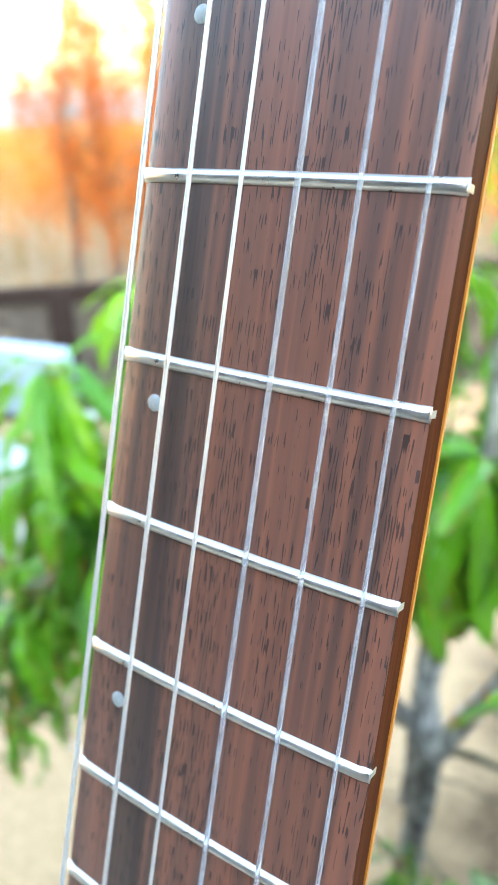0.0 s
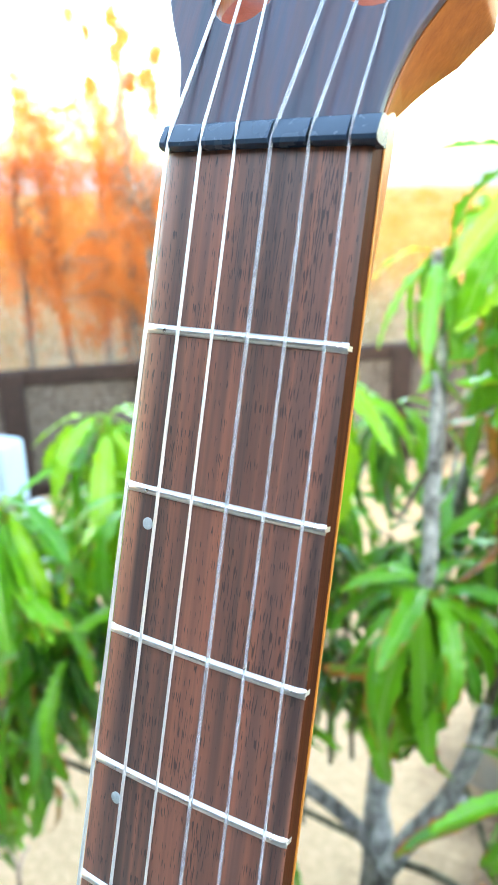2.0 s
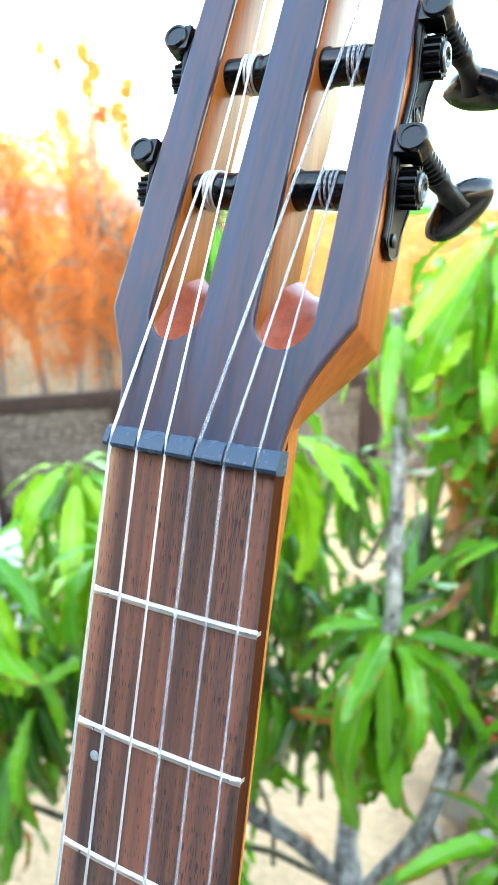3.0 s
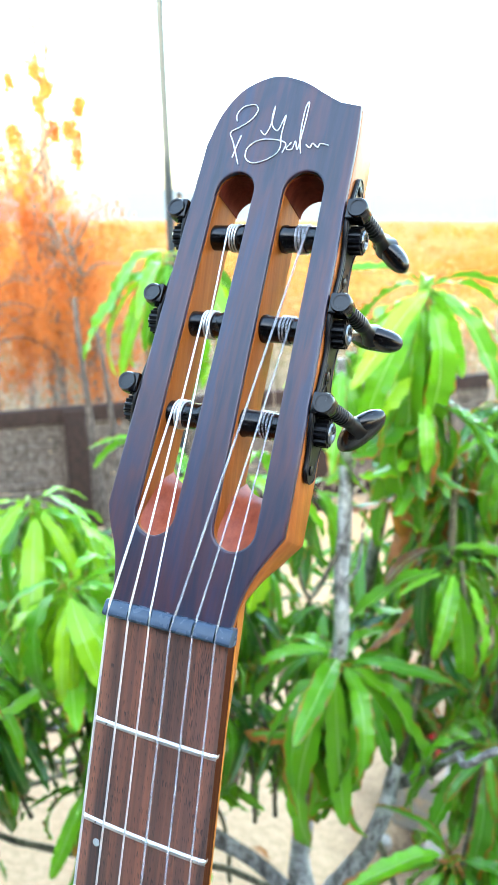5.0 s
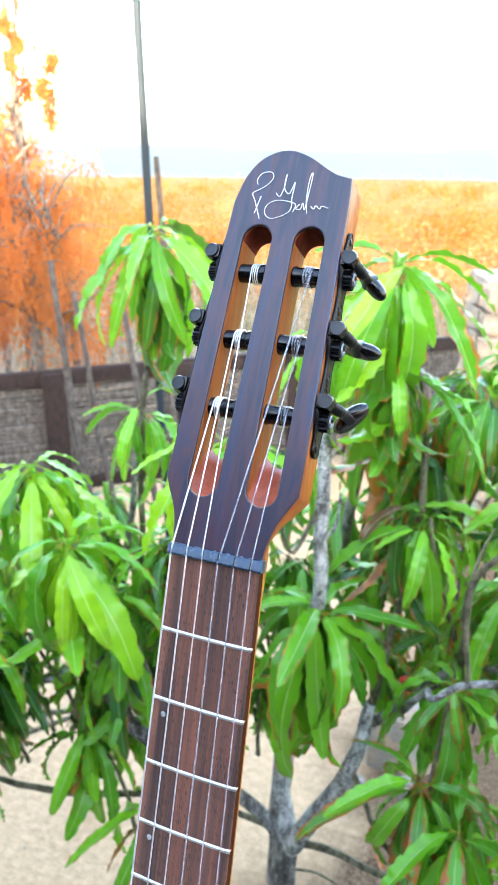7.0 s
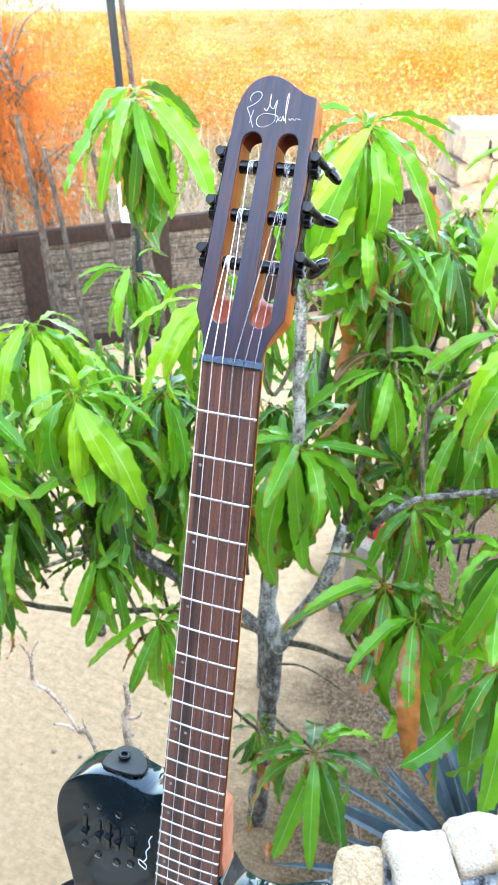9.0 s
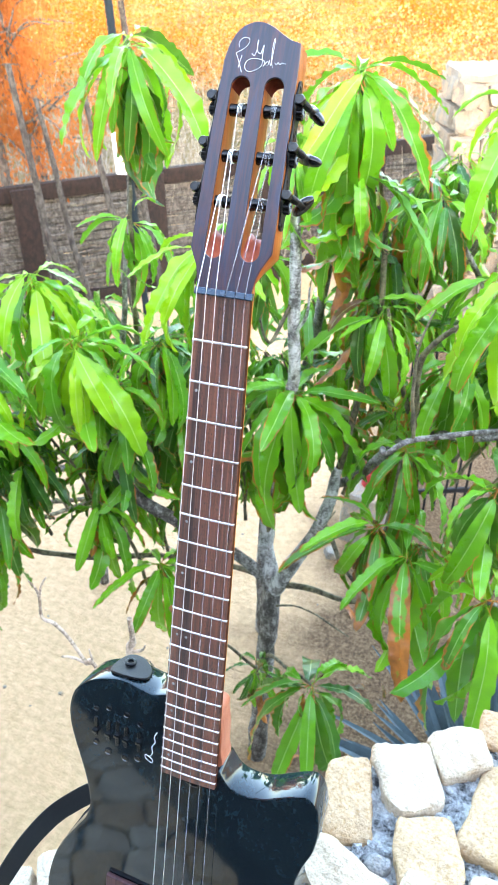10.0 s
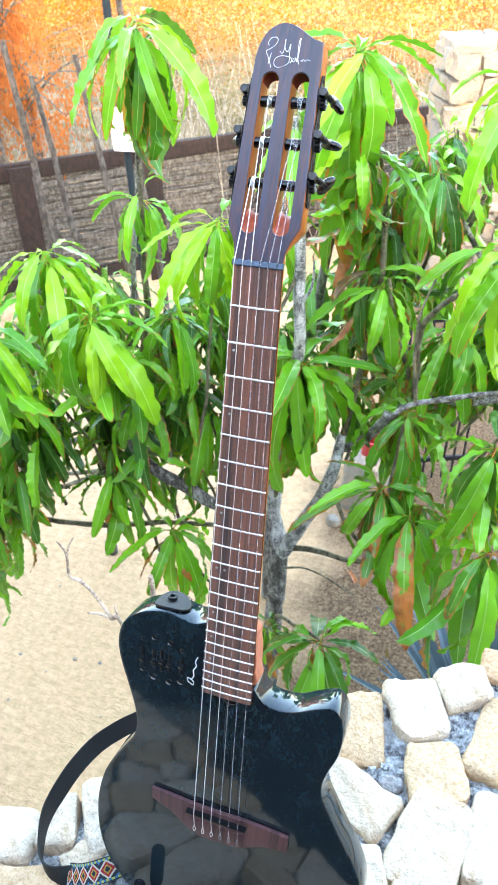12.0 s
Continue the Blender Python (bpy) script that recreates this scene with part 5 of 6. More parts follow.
def foliage(tree, leaves):
    """Many leaves of the inner crown in one mesh."""
    verts, faces, uvs, mats, kinds = [], [], [], [], []
    for me, m in leaves:
        k = sum(len(v) for v in verts)
        co = np.empty(len(me.vertices) * 3, np.float32)
        me.vertices.foreach_get("co", co)
        a = np.array(m)
        verts.append(co.reshape(-1, 3) @ a[:3, :3].T + a[:3, 3])
        uv = np.empty(len(me.loops) * 2, np.float32)
        me.uv_layers[0].data.foreach_get("uv", uv)
        uvs.append(uv)
        if me.materials[0] not in mats:
            mats.append(me.materials[0])
        for p in me.polygons:
            faces.append([v + k for v in p.vertices])
            kinds.append(mats.index(me.materials[0]))
    me = bpy.data.meshes.new("foliage")
    me.from_pydata(np.concatenate(verts).tolist(), [], faces)
    for mt in mats:
        me.materials.append(mt)
    me.uv_layers.new(name="UVMap").data.foreach_set("uv", np.concatenate(uvs))
    me.polygons.foreach_set("material_index", kinds)
    me.polygons.foreach_set("use_smooth", [True] * len(faces))
    tagged(part("foliage", me, None, tree), kind="stuff")


def limb(tree, name, pts, radii, mat=BARK, sides=10):
    bm = bmesh.new()
    sp = spline(pts, 6)
    m = len(sp) - 1
    rs = []
    for i in range(m + 1):
        t = i / m * (len(radii) - 1)
        k = min(int(t), len(radii) - 2)
        rs.append((radii[k] + (radii[k + 1] - radii[k]) * (t - k)) * (1 + 0.16 * noise.noise(sp[i] * 23)))
    tube(bm, [p + Vector((noise.noise(p * 11), noise.noise(p * 11 + Vector((5, 0, 0))), 0)) * 0.008 for p in sp], rs, sides)
    return part(name, bm, mat, tree)


# main tree
tree = mango("young mango tree with a forked grey trunk and hanging green leaves")
limb(tree, "trunk", [(-0.40, 1.12, -0.05), (-0.365, 1.10, 0.45), (-0.345, 1.095, 0.75), (-0.331, 1.10, 0.99)], [0.040, 0.034, 0.031, 0.033], BARK, 14)
limb(tree, "limb", [(-0.333, 1.10, 0.96), (-0.362, 1.13, 1.18), (-0.330, 1.12, 1.45), (-0.272, 1.06, 1.78), (-0.268, 1.05, 2.08), (-0.285, 1.05, 2.36)], [0.028, 0.023, 0.019, 0.016, 0.014, 0.008], PALEBARK)
limb(tree, "limb", [(-0.328, 1.10, 0.97), (-0.255, 1.07, 1.14), (-0.165, 1.05, 1.36), (-0.140, 1.08, 1.52)], [0.030, 0.024, 0.018, 0.013], PALEBARK)
limb(tree, "limb", [(-0.140, 1.08, 1.50), (-0.10, 1.22, 1.9), (-0.12, 1.25, 2.2), (-0.165, 1.14, 2.44)], [0.010, 0.008, 0.006, 0.004], TWIG)
limb(tree, "limb", [(-0.335, 1.10, 0.99), (-0.44, 1.09, 1.09), (-0.60, 1.0, 1.265), (-0.735, 0.94, 1.44), (-0.74, 0.85, 1.90)], [0.022, 0.018, 0.021, 0.017, 0.007])
limb(tree, "limb", [(-0.60, 1.0, 1.265), (-0.52, 1.0, 1.6), (-0.44, 0.95, 2.12)], [0.007, 0.005, 0.003], TWIG)
limb(tree, "limb", [(-0.14, 1.08, 1.47), (-0.095, 1.13, 1.47), (0.039, 1.13, 1.64), (0.16, 1.1, 1.68), (0.30, 1.08, 1.74)], [0.012, 0.014, 0.013, 0.011, 0.008])
limb(tree, "limb", [(0.039, 1.13, 1.64), (0.040, 1.06, 1.78), (0.052, 0.98, 1.95), (0.12, 0.95, 2.05)], [0.011, 0.009, 0.007, 0.005], TWIG)
limb(tree, "limb", [(-0.70, 1.05, 1.05), (-0.92, 0.96, 1.045), (-1.15, 0.9, 1.07)], [0.008, 0.010, 0.007], TWIG)
limb(tree, "limb", [(-0.36, 1.1, 1.02), (-0.52, 1.08, 1.05), (-0.70, 1.05, 1.05)], [0.008, 0.008, 0.008], TWIG)
limb(tree, "limb", [(-0.331, 1.1, 1.0), (-0.20, 1.06, 1.06), (-0.02, 0.98, 1.16), (0.01, 0.91, 1.46)], [0.010, 0.009, 0.007, 0.004], TWIG)
limb(tree, "limb", [(-0.36, 1.12, 1.18), (-0.30, 1.08, 1.5), (-0.264, 1.055, 1.74)], [0.009, 0.007, 0.005], TWIG)
limb(tree, "limb", [(0.04, 1.13, 1.64), (-0.02, 1.14, 1.80), (-0.065, 1.144, 1.97)], [0.008, 0.006, 0.004], TWIG)
limb(tree, "limb", [(-0.16, 1.05, 1.36), (-0.09, 1.0, 1.25), (0.0, 0.93, 1.3), (0.03, 1.02, 1.64)], [0.007, 0.006, 0.005, 0.004], TWIG)
limb(tree, "limb", [(-0.35, 1.09, 0.65), (-0.28, 0.98, 0.80), (-0.10, 0.76, 1.02)], [0.007, 0.006, 0.004], TWIG)
limb(tree, "limb", [(-0.36, 1.09, 0.55), (-0.55, 1.0, 0.85), (-0.637, 0.94, 1.12)], [0.006, 0.005, 0.003], TWIG)
limb(tree, "twig", [(-0.27, 1.05, 2.0), (-0.30, 0.98, 1.92), (-0.31, 0.94, 2.0)], [0.006, 0.004, 0.002], TWIG)
limb(tree, "twig", [(-0.27, 1.05, 1.9), (-0.23, 1.02, 1.98), (-0.22, 1.0, 2.06)], [0.005, 0.004, 0.002], PALEBARK)
limb(tree, "twig", [(-0.33, 1.1, 1.02), (-0.26, 1.15, 1.10), (-0.18, 1.25, 1.22)], [0.006, 0.004, 0.002], TWIG)
limb(tree, "twig", [(-0.33, 1.09, 0.9), (-0.22, 1.05, 0.98), (-0.05, 1.0, 0.97)], [0.004, 0.003, 0.002], TWIG)

rosette(tree, -0.263, 1.054, 1.75, 1.5, 22, "mature mature burnt", 0.62, 1)
rosette(tree, -0.073, 1.143, 1.971, 0.9, 8, "mature", 0.3, 2)
rosette(tree, 0.006, 0.917, 1.497, 1.3, 13, "mature burnt burnt", 0.6, 3)
limb(tree, "limb", [(-0.02, 0.98, 1.16), (0.03, 0.92, 1.25), (0.095, 0.85, 1.473)], [0.007, 0.005, 0.003], TWIG)
rosette(tree, 0.095, 0.85, 1.473, 1.65, 8, "mature mature burnt", 0.72, 204)
rosette(tree, -0.637, 0.94, 1.128, 1.5, 8, "mature", 0.40, 4)
rosette(tree, -0.101, 0.760, 1.02, 1.4, 9, "mature burnt old", 0.2, 5)
rosette(tree, -0.731, 0.817, 1.93, 1.3, 19, "mature mature new", 0.70, 6)
rosette(tree, -0.172, 1.15, 2.474, 1.5, 16, "mature new mature", 0.72, 7)
rosette(tree, -0.437, 0.95, 2.153, 1.1, 14, "new new mature", 0.50, 9)
rosette(tree, -0.607, 1.0, 1.866, 1.2, 14, "old mature", 0.75, 11)
rosette(tree, 0.037, 1.05, 1.658, 1.05, 12, "mature burnt", 0.5, 12)
rosette(tree, 0.118, 1.15, 1.859, 1.1, 13, "mature burnt", 0.55, 15)
rosette(tree, -0.30, 0.88, 0.86, 0.8, 9, "old mature", 0.5, 16)
rosette(tree, -0.70, 0.95, 1.60, 1.1, 12, "old mature", 0.9, 17)

# grey branch reaching forward past the neck, with an upright broken shoot
limb(tree, "limb", [(-0.095, 1.13, 1.47), (0.0, 0.90, 1.74), (0.02, 0.82, 1.789), (0.072, 0.82, 1.836), (0.192, 0.82, 1.886), (0.258, 0.82, 1.907), (0.33, 0.83, 1.92)], [0.008, 0.0065, 0.006, 0.0065, 0.006, 0.0055, 0.004], BARK)
limb(tree, "limb", [(0.072, 0.82, 1.836), (0.061, 0.82, 1.953), (0.056, 0.82, 2.052), (0.082, 0.82, 2.137)], [0.0042, 0.0036, 0.0030, 0.0018], TWIG)
# inner whorls, and the joining of leaves into one crown
# withered leaves hang low about the trunk
withered = [w for k, (x, y, z) in enumerate(((-0.098, 0.719, 1.078), (-0.30, 0.88, 0.853), (0.008, 0.907, 1.474), (-0.637, 0.94, 1.12), (-0.263, 1.054, 1.742), (-0.607, 1.0, 1.858), (0.037, 1.05, 1.650))) for w in whorl(x, y, z, 0.56, 4, "dead burnt dead", 1.0, 70 + k)]
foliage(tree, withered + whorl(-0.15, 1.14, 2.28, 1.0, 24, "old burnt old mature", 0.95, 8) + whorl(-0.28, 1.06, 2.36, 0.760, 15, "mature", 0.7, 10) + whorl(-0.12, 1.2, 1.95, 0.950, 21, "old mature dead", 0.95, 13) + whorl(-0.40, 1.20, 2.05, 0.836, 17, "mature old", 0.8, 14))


def fill(tree, n, xs, ys, zs, seed, ages, size=1.1):
    """Inner shoots that close the crown behind the outer whorls."""
    rnd = random.Random(seed)
    leaves = []
    for k in range(n):
        p = (rnd.uniform(*xs), rnd.uniform(*ys), rnd.uniform(*zs))
        limb(tree, "twig", [(p[0] * 0.8 - 0.05, p[1] + 0.03, p[2] - 0.35), (p[0] * 0.9, p[1] + 0.02, p[2] - 0.16), p], [0.006, 0.005, 0.003], TWIG, 6)
        leaves += whorl(*p, size * rnd.uniform(0.62, 0.85), 17, ages, rnd.uniform(0.5, 1.0), seed + k)
    foliage(tree, leaves)


tree = mango("mango tree with dark hanging leaves behind the forked one")
limb(tree, "trunk", [(-0.59, 1.72, -0.05), (-0.55, 1.68, 0.9), (-0.36, 1.55, 1.6), (-0.28, 1.45, 2.1)], [0.03, 0.025, 0.018, 0.007])
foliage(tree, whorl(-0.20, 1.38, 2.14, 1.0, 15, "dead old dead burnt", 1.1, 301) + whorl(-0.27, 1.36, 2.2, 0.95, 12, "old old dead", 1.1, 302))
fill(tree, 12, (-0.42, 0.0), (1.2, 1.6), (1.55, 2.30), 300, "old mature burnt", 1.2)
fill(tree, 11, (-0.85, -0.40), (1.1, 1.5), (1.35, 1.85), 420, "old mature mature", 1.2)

# tree on the yard's far side of the wall, towards the pole
tree = mango("mango tree with lush hanging leaves beside the pole")
limb(tree, "trunk", [(-1.45, 1.75, -0.05), (-1.28, 1.60, 0.7), (-0.95, 1.30, 1.4), (-0.80, 1.22, 2.0), (-0.747, 1.25, 2.49)], [0.024, 0.019, 0.012, 0.007, 0.004])
limb(tree, "limb", [(-1.20, 1.53, 0.9), (-1.02, 1.15, 1.35), (-0.981, 0.95, 1.96)], [0.018, 0.012, 0.005])
limb(tree, "limb", [(-1.15, 1.48, 1.0), (-1.10, 1.0, 1.35), (-1.0, 0.75, 1.88)], [0.014, 0.010, 0.005])
limb(tree, "limb", [(-0.86, 1.20, 1.4), (-0.72, 1.08, 1.8), (-0.664, 1.02, 2.16), (-0.655, 1.01, 2.24)], [0.012, 0.008, 0.005, 0.003], TWIG)
limb(tree, "limb", [(-1.10, 1.1, 1.25), (-1.10, 0.95, 1.28), (-1.077, 0.8, 1.385)], [0.010, 0.007, 0.004], TWIG)
rosette(tree, -0.747, 1.25, 2.503, 1.36, 11, "new mature mature old", 0.34, 31)
rosette(tree, -0.755, 1.25, 2.44, 1.35, 8, "old mature burnt", 0.95, 133)
rosette(tree, -0.664, 1.02, 2.167, 0.85, 9, "mature", 0.6, 33)
rosette(tree, -0.905, 0.933, 2.022, 1.2, 16, "new mature new", 0.65, 34)
limb(tree, "limb", [(-1.15, 1.48, 1.0), (-1.20, 1.0, 1.3), (-1.10, 0.75, 1.66)], [0.012, 0.008, 0.004], TWIG)
rosette(tree, -1.10, 0.75, 1.66, 1.5, 10, "mature mature old", 0.55, 42)
limb(tree, "limb", [(-1.28, 1.60, 0.7), (-1.30, 1.1, 0.95), (-1.206, 0.72, 1.29)], [0.010, 0.007, 0.004], TWIG)
rosette(tree, -1.206, 0.72, 1.29, 1.5, 10, "mature old", 0.5, 43)
rosette(tree, -0.86, 1.03, 1.36, 1.0, 9, "old mature burnt", 1.0, 44)
rosette(tree, -0.961, 0.70, 1.912, 1.25, 16, "mature new mature", 0.75, 35)
rosette(tree, -0.947, 1.10, 1.90, 1.0, 12, "new mature", 0.55, 36)
rosette(tree, -1.034, 0.85, 1.624, 1.2, 15, "mature mature old", 0.7, 37)
rosette(tree, -1.077, 0.80, 1.385, 1.1, 14, "old mature", 0.7, 38)
limb(tree, "limb", [(-1.28, 1.60, 0.7), (-1.32, 1.15, 1.0), (-1.24, 0.85, 1.30)], [0.010, 0.008, 0.004], TWIG)
rosette(tree, -1.235, 0.85, 1.31, 1.45, 14, "mature old", 0.55, 40)
rosette(tree, -0.99, 0.85, 1.50, 1.2, 12, "mature old", 0.6, 41)
rosette(tree, -0.90, 1.1, 1.50, 1.1, 12, "old old", 0.8, 39)
limb(tree, "twig", [(-1.32, 1.15, 1.0), (-1.24, 0.8, 1.06), (-1.12, 0.60, 1.07)], [0.007, 0.005, 0.003], TWIG, 6)
rosette(tree, -1.12, 0.60, 1.07, 0.85, 5, "burnt mature", 0.5, 47)
# low shoots that hang over the sand
low = []
for k, (x, y, z, s, n, h) in enumerate(((-1.20, 0.85, 1.375, 0.95, 11, 0.55), (-1.33, 0.85, 1.10, 1.1, 12, 0.5), (-1.40, 0.85, 1.24, 1.15, 12, 0.5), (-1.30, 0.95, 0.92, 1.0, 10, 0.5), (-1.44, 0.86, 1.02, 1.15, 14, 0.5), (-1.50, 0.88, 0.84, 1.15, 14, 0.5))):
    limb(tree, "twig", [(-1.32, 1.15, 1.0), (x - 0.06, y + 0.12, z - 0.10), (x, y, z)], [0.007, 0.005, 0.003], TWIG, 6)
    low += whorl(x, y, z, s, n, "mature burnt old" if k < 4 else "old old mature", h, 90 + k)
foliage(tree, low)
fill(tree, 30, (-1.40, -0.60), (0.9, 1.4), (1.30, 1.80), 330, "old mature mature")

# tree towards the pillar
tree = mango("mango tree with bright young leaves near the stone wall")
limb(tree, "trunk", [(0.72, 1.75, -0.05), (0.66, 1.65, 0.8), (0.50, 1.48, 1.5), (0.32, 1.20, 2.0), (0.169, 0.85, 2.498)], [0.034, 0.026, 0.018, 0.010, 0.005])
limb(tree, "limb", [(0.55, 1.53, 1.3), (0.38, 1.25, 1.4), (0.253, 0.853, 1.535)], [0.014, 0.009, 0.005])
limb(tree, "limb", [(0.66, 1.65, 0.8), (0.45, 1.15, 1.1), (0.285, 0.70, 1.55)], [0.014, 0.009, 0.005])
limb(tree, "limb", [(0.50, 1.48, 1.5), (0.2, 1.42, 1.85), (0.009, 1.30, 2.19)], [0.014, 0.009, 0.005])
rosette(tree, 0.235, 0.78, 2.23, 1.15, 11, "new new mature", 0.5, 51)
rosette(tree, 0.253, 0.853, 1.535, 0.6, 8, "new", 0.3, 61)
limb(tree, "limb", [(0.50, 1.48, 1.5), (0.42, 1.05, 1.9), (0.222, 0.78, 2.23)], [0.012, 0.008, 0.004], TWIG)
rosette(tree, 0.185, 0.85, 2.498, 0.95, 10, "new mature", 0.5, 50)
rosette(tree, 0.009, 1.30, 2.194, 1.0, 14, "mature old", 0.4, 53)
rosette(tree, -0.127, 1.45, 2.00, 1.2, 14, "old mature", 0.85, 54)
rosette(tree, 0.262, 0.85, 1.738, 1.3, 14, "mature burnt old", 0.85, 55)
rosette(tree, 0.285, 0.70, 1.55, 1.6, 7, "mature burnt", 0.85, 157)
rosette(tree, 0.162, 1.20, 2.053, 1.2, 13, "old mature", 0.9, 57)
rosette(tree, 0.10, 1.05, 1.35, 1.1, 13, "mature burnt", 0.6, 58)
rosette(tree, 0.20, 1.35, 1.75, 1.2, 14, "old mature burnt", 0.7, 59)
rosette(tree, -0.20, 1.55, 1.85, 1.1, 12, "old mature", 0.8, 60)
fill(tree, 19, (-0.05, 0.50), (1.1, 1.7), (1.4, 2.35), 360, "old mature mature burnt new")

# ---- blue agave ----
agave = thing("agave", "blue-grey agave with stiff pointed blades on the sand", "agave", pose(0.42, 1.0, 0.22))
rnd = random.Random(4)
for k in range(64):
    bm = bmesh.new()
    L, Wd = rnd.uniform(0.46, 0.70), rnd.uniform(0.019, 0.032)
    rings = []
    curve = rnd.uniform(0.05, 0.65)
    for i in range(9):
        t = i / 8
        w = Wd * (0.75 + 0.5 * math.sin(min(1, t * 1.8) * math.pi * 0.5)) * (1 - t ** 2.4) + 0.0006
        pz = L * t * curve * -0.5 * t
        rings.append([bm.verts.new((-w, L * t, pz + w * 0.55)), bm.verts.new((0, L * t, pz)), bm.verts.new((w, L * t, pz + w * 0.55)), bm.verts.new((0, L * t, pz - w * 0.25))])
    for a, b in zip(rings, rings[1:]):
        for j in range(4):
            bm.faces.new((a[j], a[(j + 1) % 4], b[(j + 1) % 4], b[j]))
    bmesh.ops.recalc_face_normals(bm, faces=bm.faces[:])
    ob = part("blade", bm, AGAVE, agave)
    ob.matrix_basis = Matrix.Rotation(2.399 * k, 4, "Z") @ Matrix.Rotation(radians(8 + 72 * (k / 64) + rnd.uniform(-6, 6)), 4, "X")
bm = bmesh.new()
tube(bm, [(0, 0, -0.55), (0, 0, -0.2), (0, 0, 0.05)], [0.06, 0.05, 0.03], 10)
part("stem", bm, TWIG, agave)

# ---- bleached twig in front of the sand ----
twig = thing("dry_twig", "bleached forked dry twig rising from the yard", "twig")
limb(twig, "twig", [(-0.36, 0.40, 0.02), (-0.38, 0.36, 0.9), (-0.427, 0.30, 1.473), (-0.459, 0.30, 1.500), (-0.474, 0.30, 1.545), (-0.508, 0.30, 1.598), (-0.537, 0.30, 1.612), (-0.535, 0.30, 1.673), (-0.550, 0.30, 1.703)], [0.008, 0.006, 0.0042, 0.0042, 0.0036, 0.0038, 0.0036, 0.0030, 0.0014], GREYTWIG)
limb(twig, "twig", [(-0.535, 0.30, 1.665), (-0.520, 0.30, 1.698), (-0.503, 0.30, 1.725)], [0.003, 0.0026, 0.0014], GREYTWIG)
limb(twig, "twig", [(-0.456, 0.30, 1.497), (-0.486, 0.30, 1.500), (-0.515, 0.30, 1.494)], [0.0045, 0.003, 0.0016], GREYTWIG)
limb(twig, "twig", [(-0.456, 0.30, 1.497), (-0.440, 0.30, 1.515), (-0.437, 0.30, 1.554)], [0.004, 0.0028, 0.0014], GREYTWIG)
stub = thing("dry_stub", "bleached broken branch standing behind the guitar", "branch")
limb(stub, "stem", [(-0.40, 0.46, 0.02), (-0.415, 0.42, 0.9), (-0.418, 0.40, 1.40), (-0.408, 0.40, 1.47), (-0.406, 0.40, 1.50), (-0.403, 0.40, 1.553)], [0.012, 0.010, 0.0085, 0.0085, 0.0062, 0.0056], GREYTWIG)
limb(stub, "side_shoot", [(-0.41, 0.40, 1.44), (-0.385, 0.40, 1.455), (-0.375, 0.40, 1.475)], [0.004, 0.003, 0.0015], GREYTWIG)


# ---- scrub and the rust-leaved trees beyond the fence ----
def leaf_cloud(verts, faces, c, rad, n, size, rnd, squash=0.8, hang=0.0):
    """Small leaf quads scattered through a clump."""
    for _ in range(n):
        v = Vector((rnd.gauss(0, 0.5), rnd.gauss(0, 0.5), rnd.gauss(0, 0.5) * squash)) * rad
        p = c + v
        a = Vector((rnd.uniform(-1, 1), rnd.uniform(-1, 1), rnd.uniform(-1, 1) - hang)).normalized() * size * rnd.uniform(0.6, 1.4)
        b = a.orthogonal().normalized() * size * rnd.uniform(0.25, 0.5)
        b *= 0.45 if hang else 1.0
        b.rotate(Matrix.Rotation(rnd.uniform(0, 6.28), 3, a))
        k = len(verts)
        verts += [p - b * 0.4, p + a * 0.5 - b, p + a, p + a * 0.5 + b]
        faces.append((k, k + 1, k + 2, k + 3))


def cloud_object(name, mat, label, category, clumps, seed, parent=None):
    rnd = random.Random(seed)
    verts, faces = [], []
    for c, rad, n, size, squash, hang in clumps:
        leaf_cloud(verts, faces, Vector(c), rad, n, size, rnd, squash, hang)
    me = bpy.data.meshes.new(name)
    me.from_pydata(verts, [], faces)
    me.materials.append(mat)
    ob = new(name, me)
    ob.parent = parent
    return tagged(ob, label, category, kind="stuff")


rnd = random.Random(12)
bands = {"gold": [], "rust": [], "olive": []}
for k in range(1500):
    d = 8.5 * (42 ** rnd.random())
    a = radians(rnd.uniform(62, 156))
    x, y = d * math.cos(a), d * math.sin(a)
    r = rnd.uniform(0.5, 1.1) * (1 + d * 0.011)
    key = rnd.choices(("gold", "rust", "olive"), (0.80, 0.12, 0.08) if d > 24 else (0.34, 0.44, 0.22) if d > 11.5 else (0.05, 0.10, 0.85))[0]
    h = rnd.uniform(0.3, 0.75) * r
    bands[key].append(((x, y, ground_z(x, y) + h), r, int(230 + 90 * rnd.random()) if d < 60 else 90, 0.026 + d * 0.0015, rnd.uniform(0.5, 1.2), 0.0))
cloud_object("golden_scrub", GOLD, "golden dry scrub covering the plain", "scrub", bands["gold"], 1)
cloud_object("rust_scrub", RUST, "rust-coloured dry bushes on the plain", "scrub", bands["rust"], 2)
cloud_object("olive_scrub", OLIVE, "dull olive bushes beyond the fence", "scrub", bands["olive"], 3)


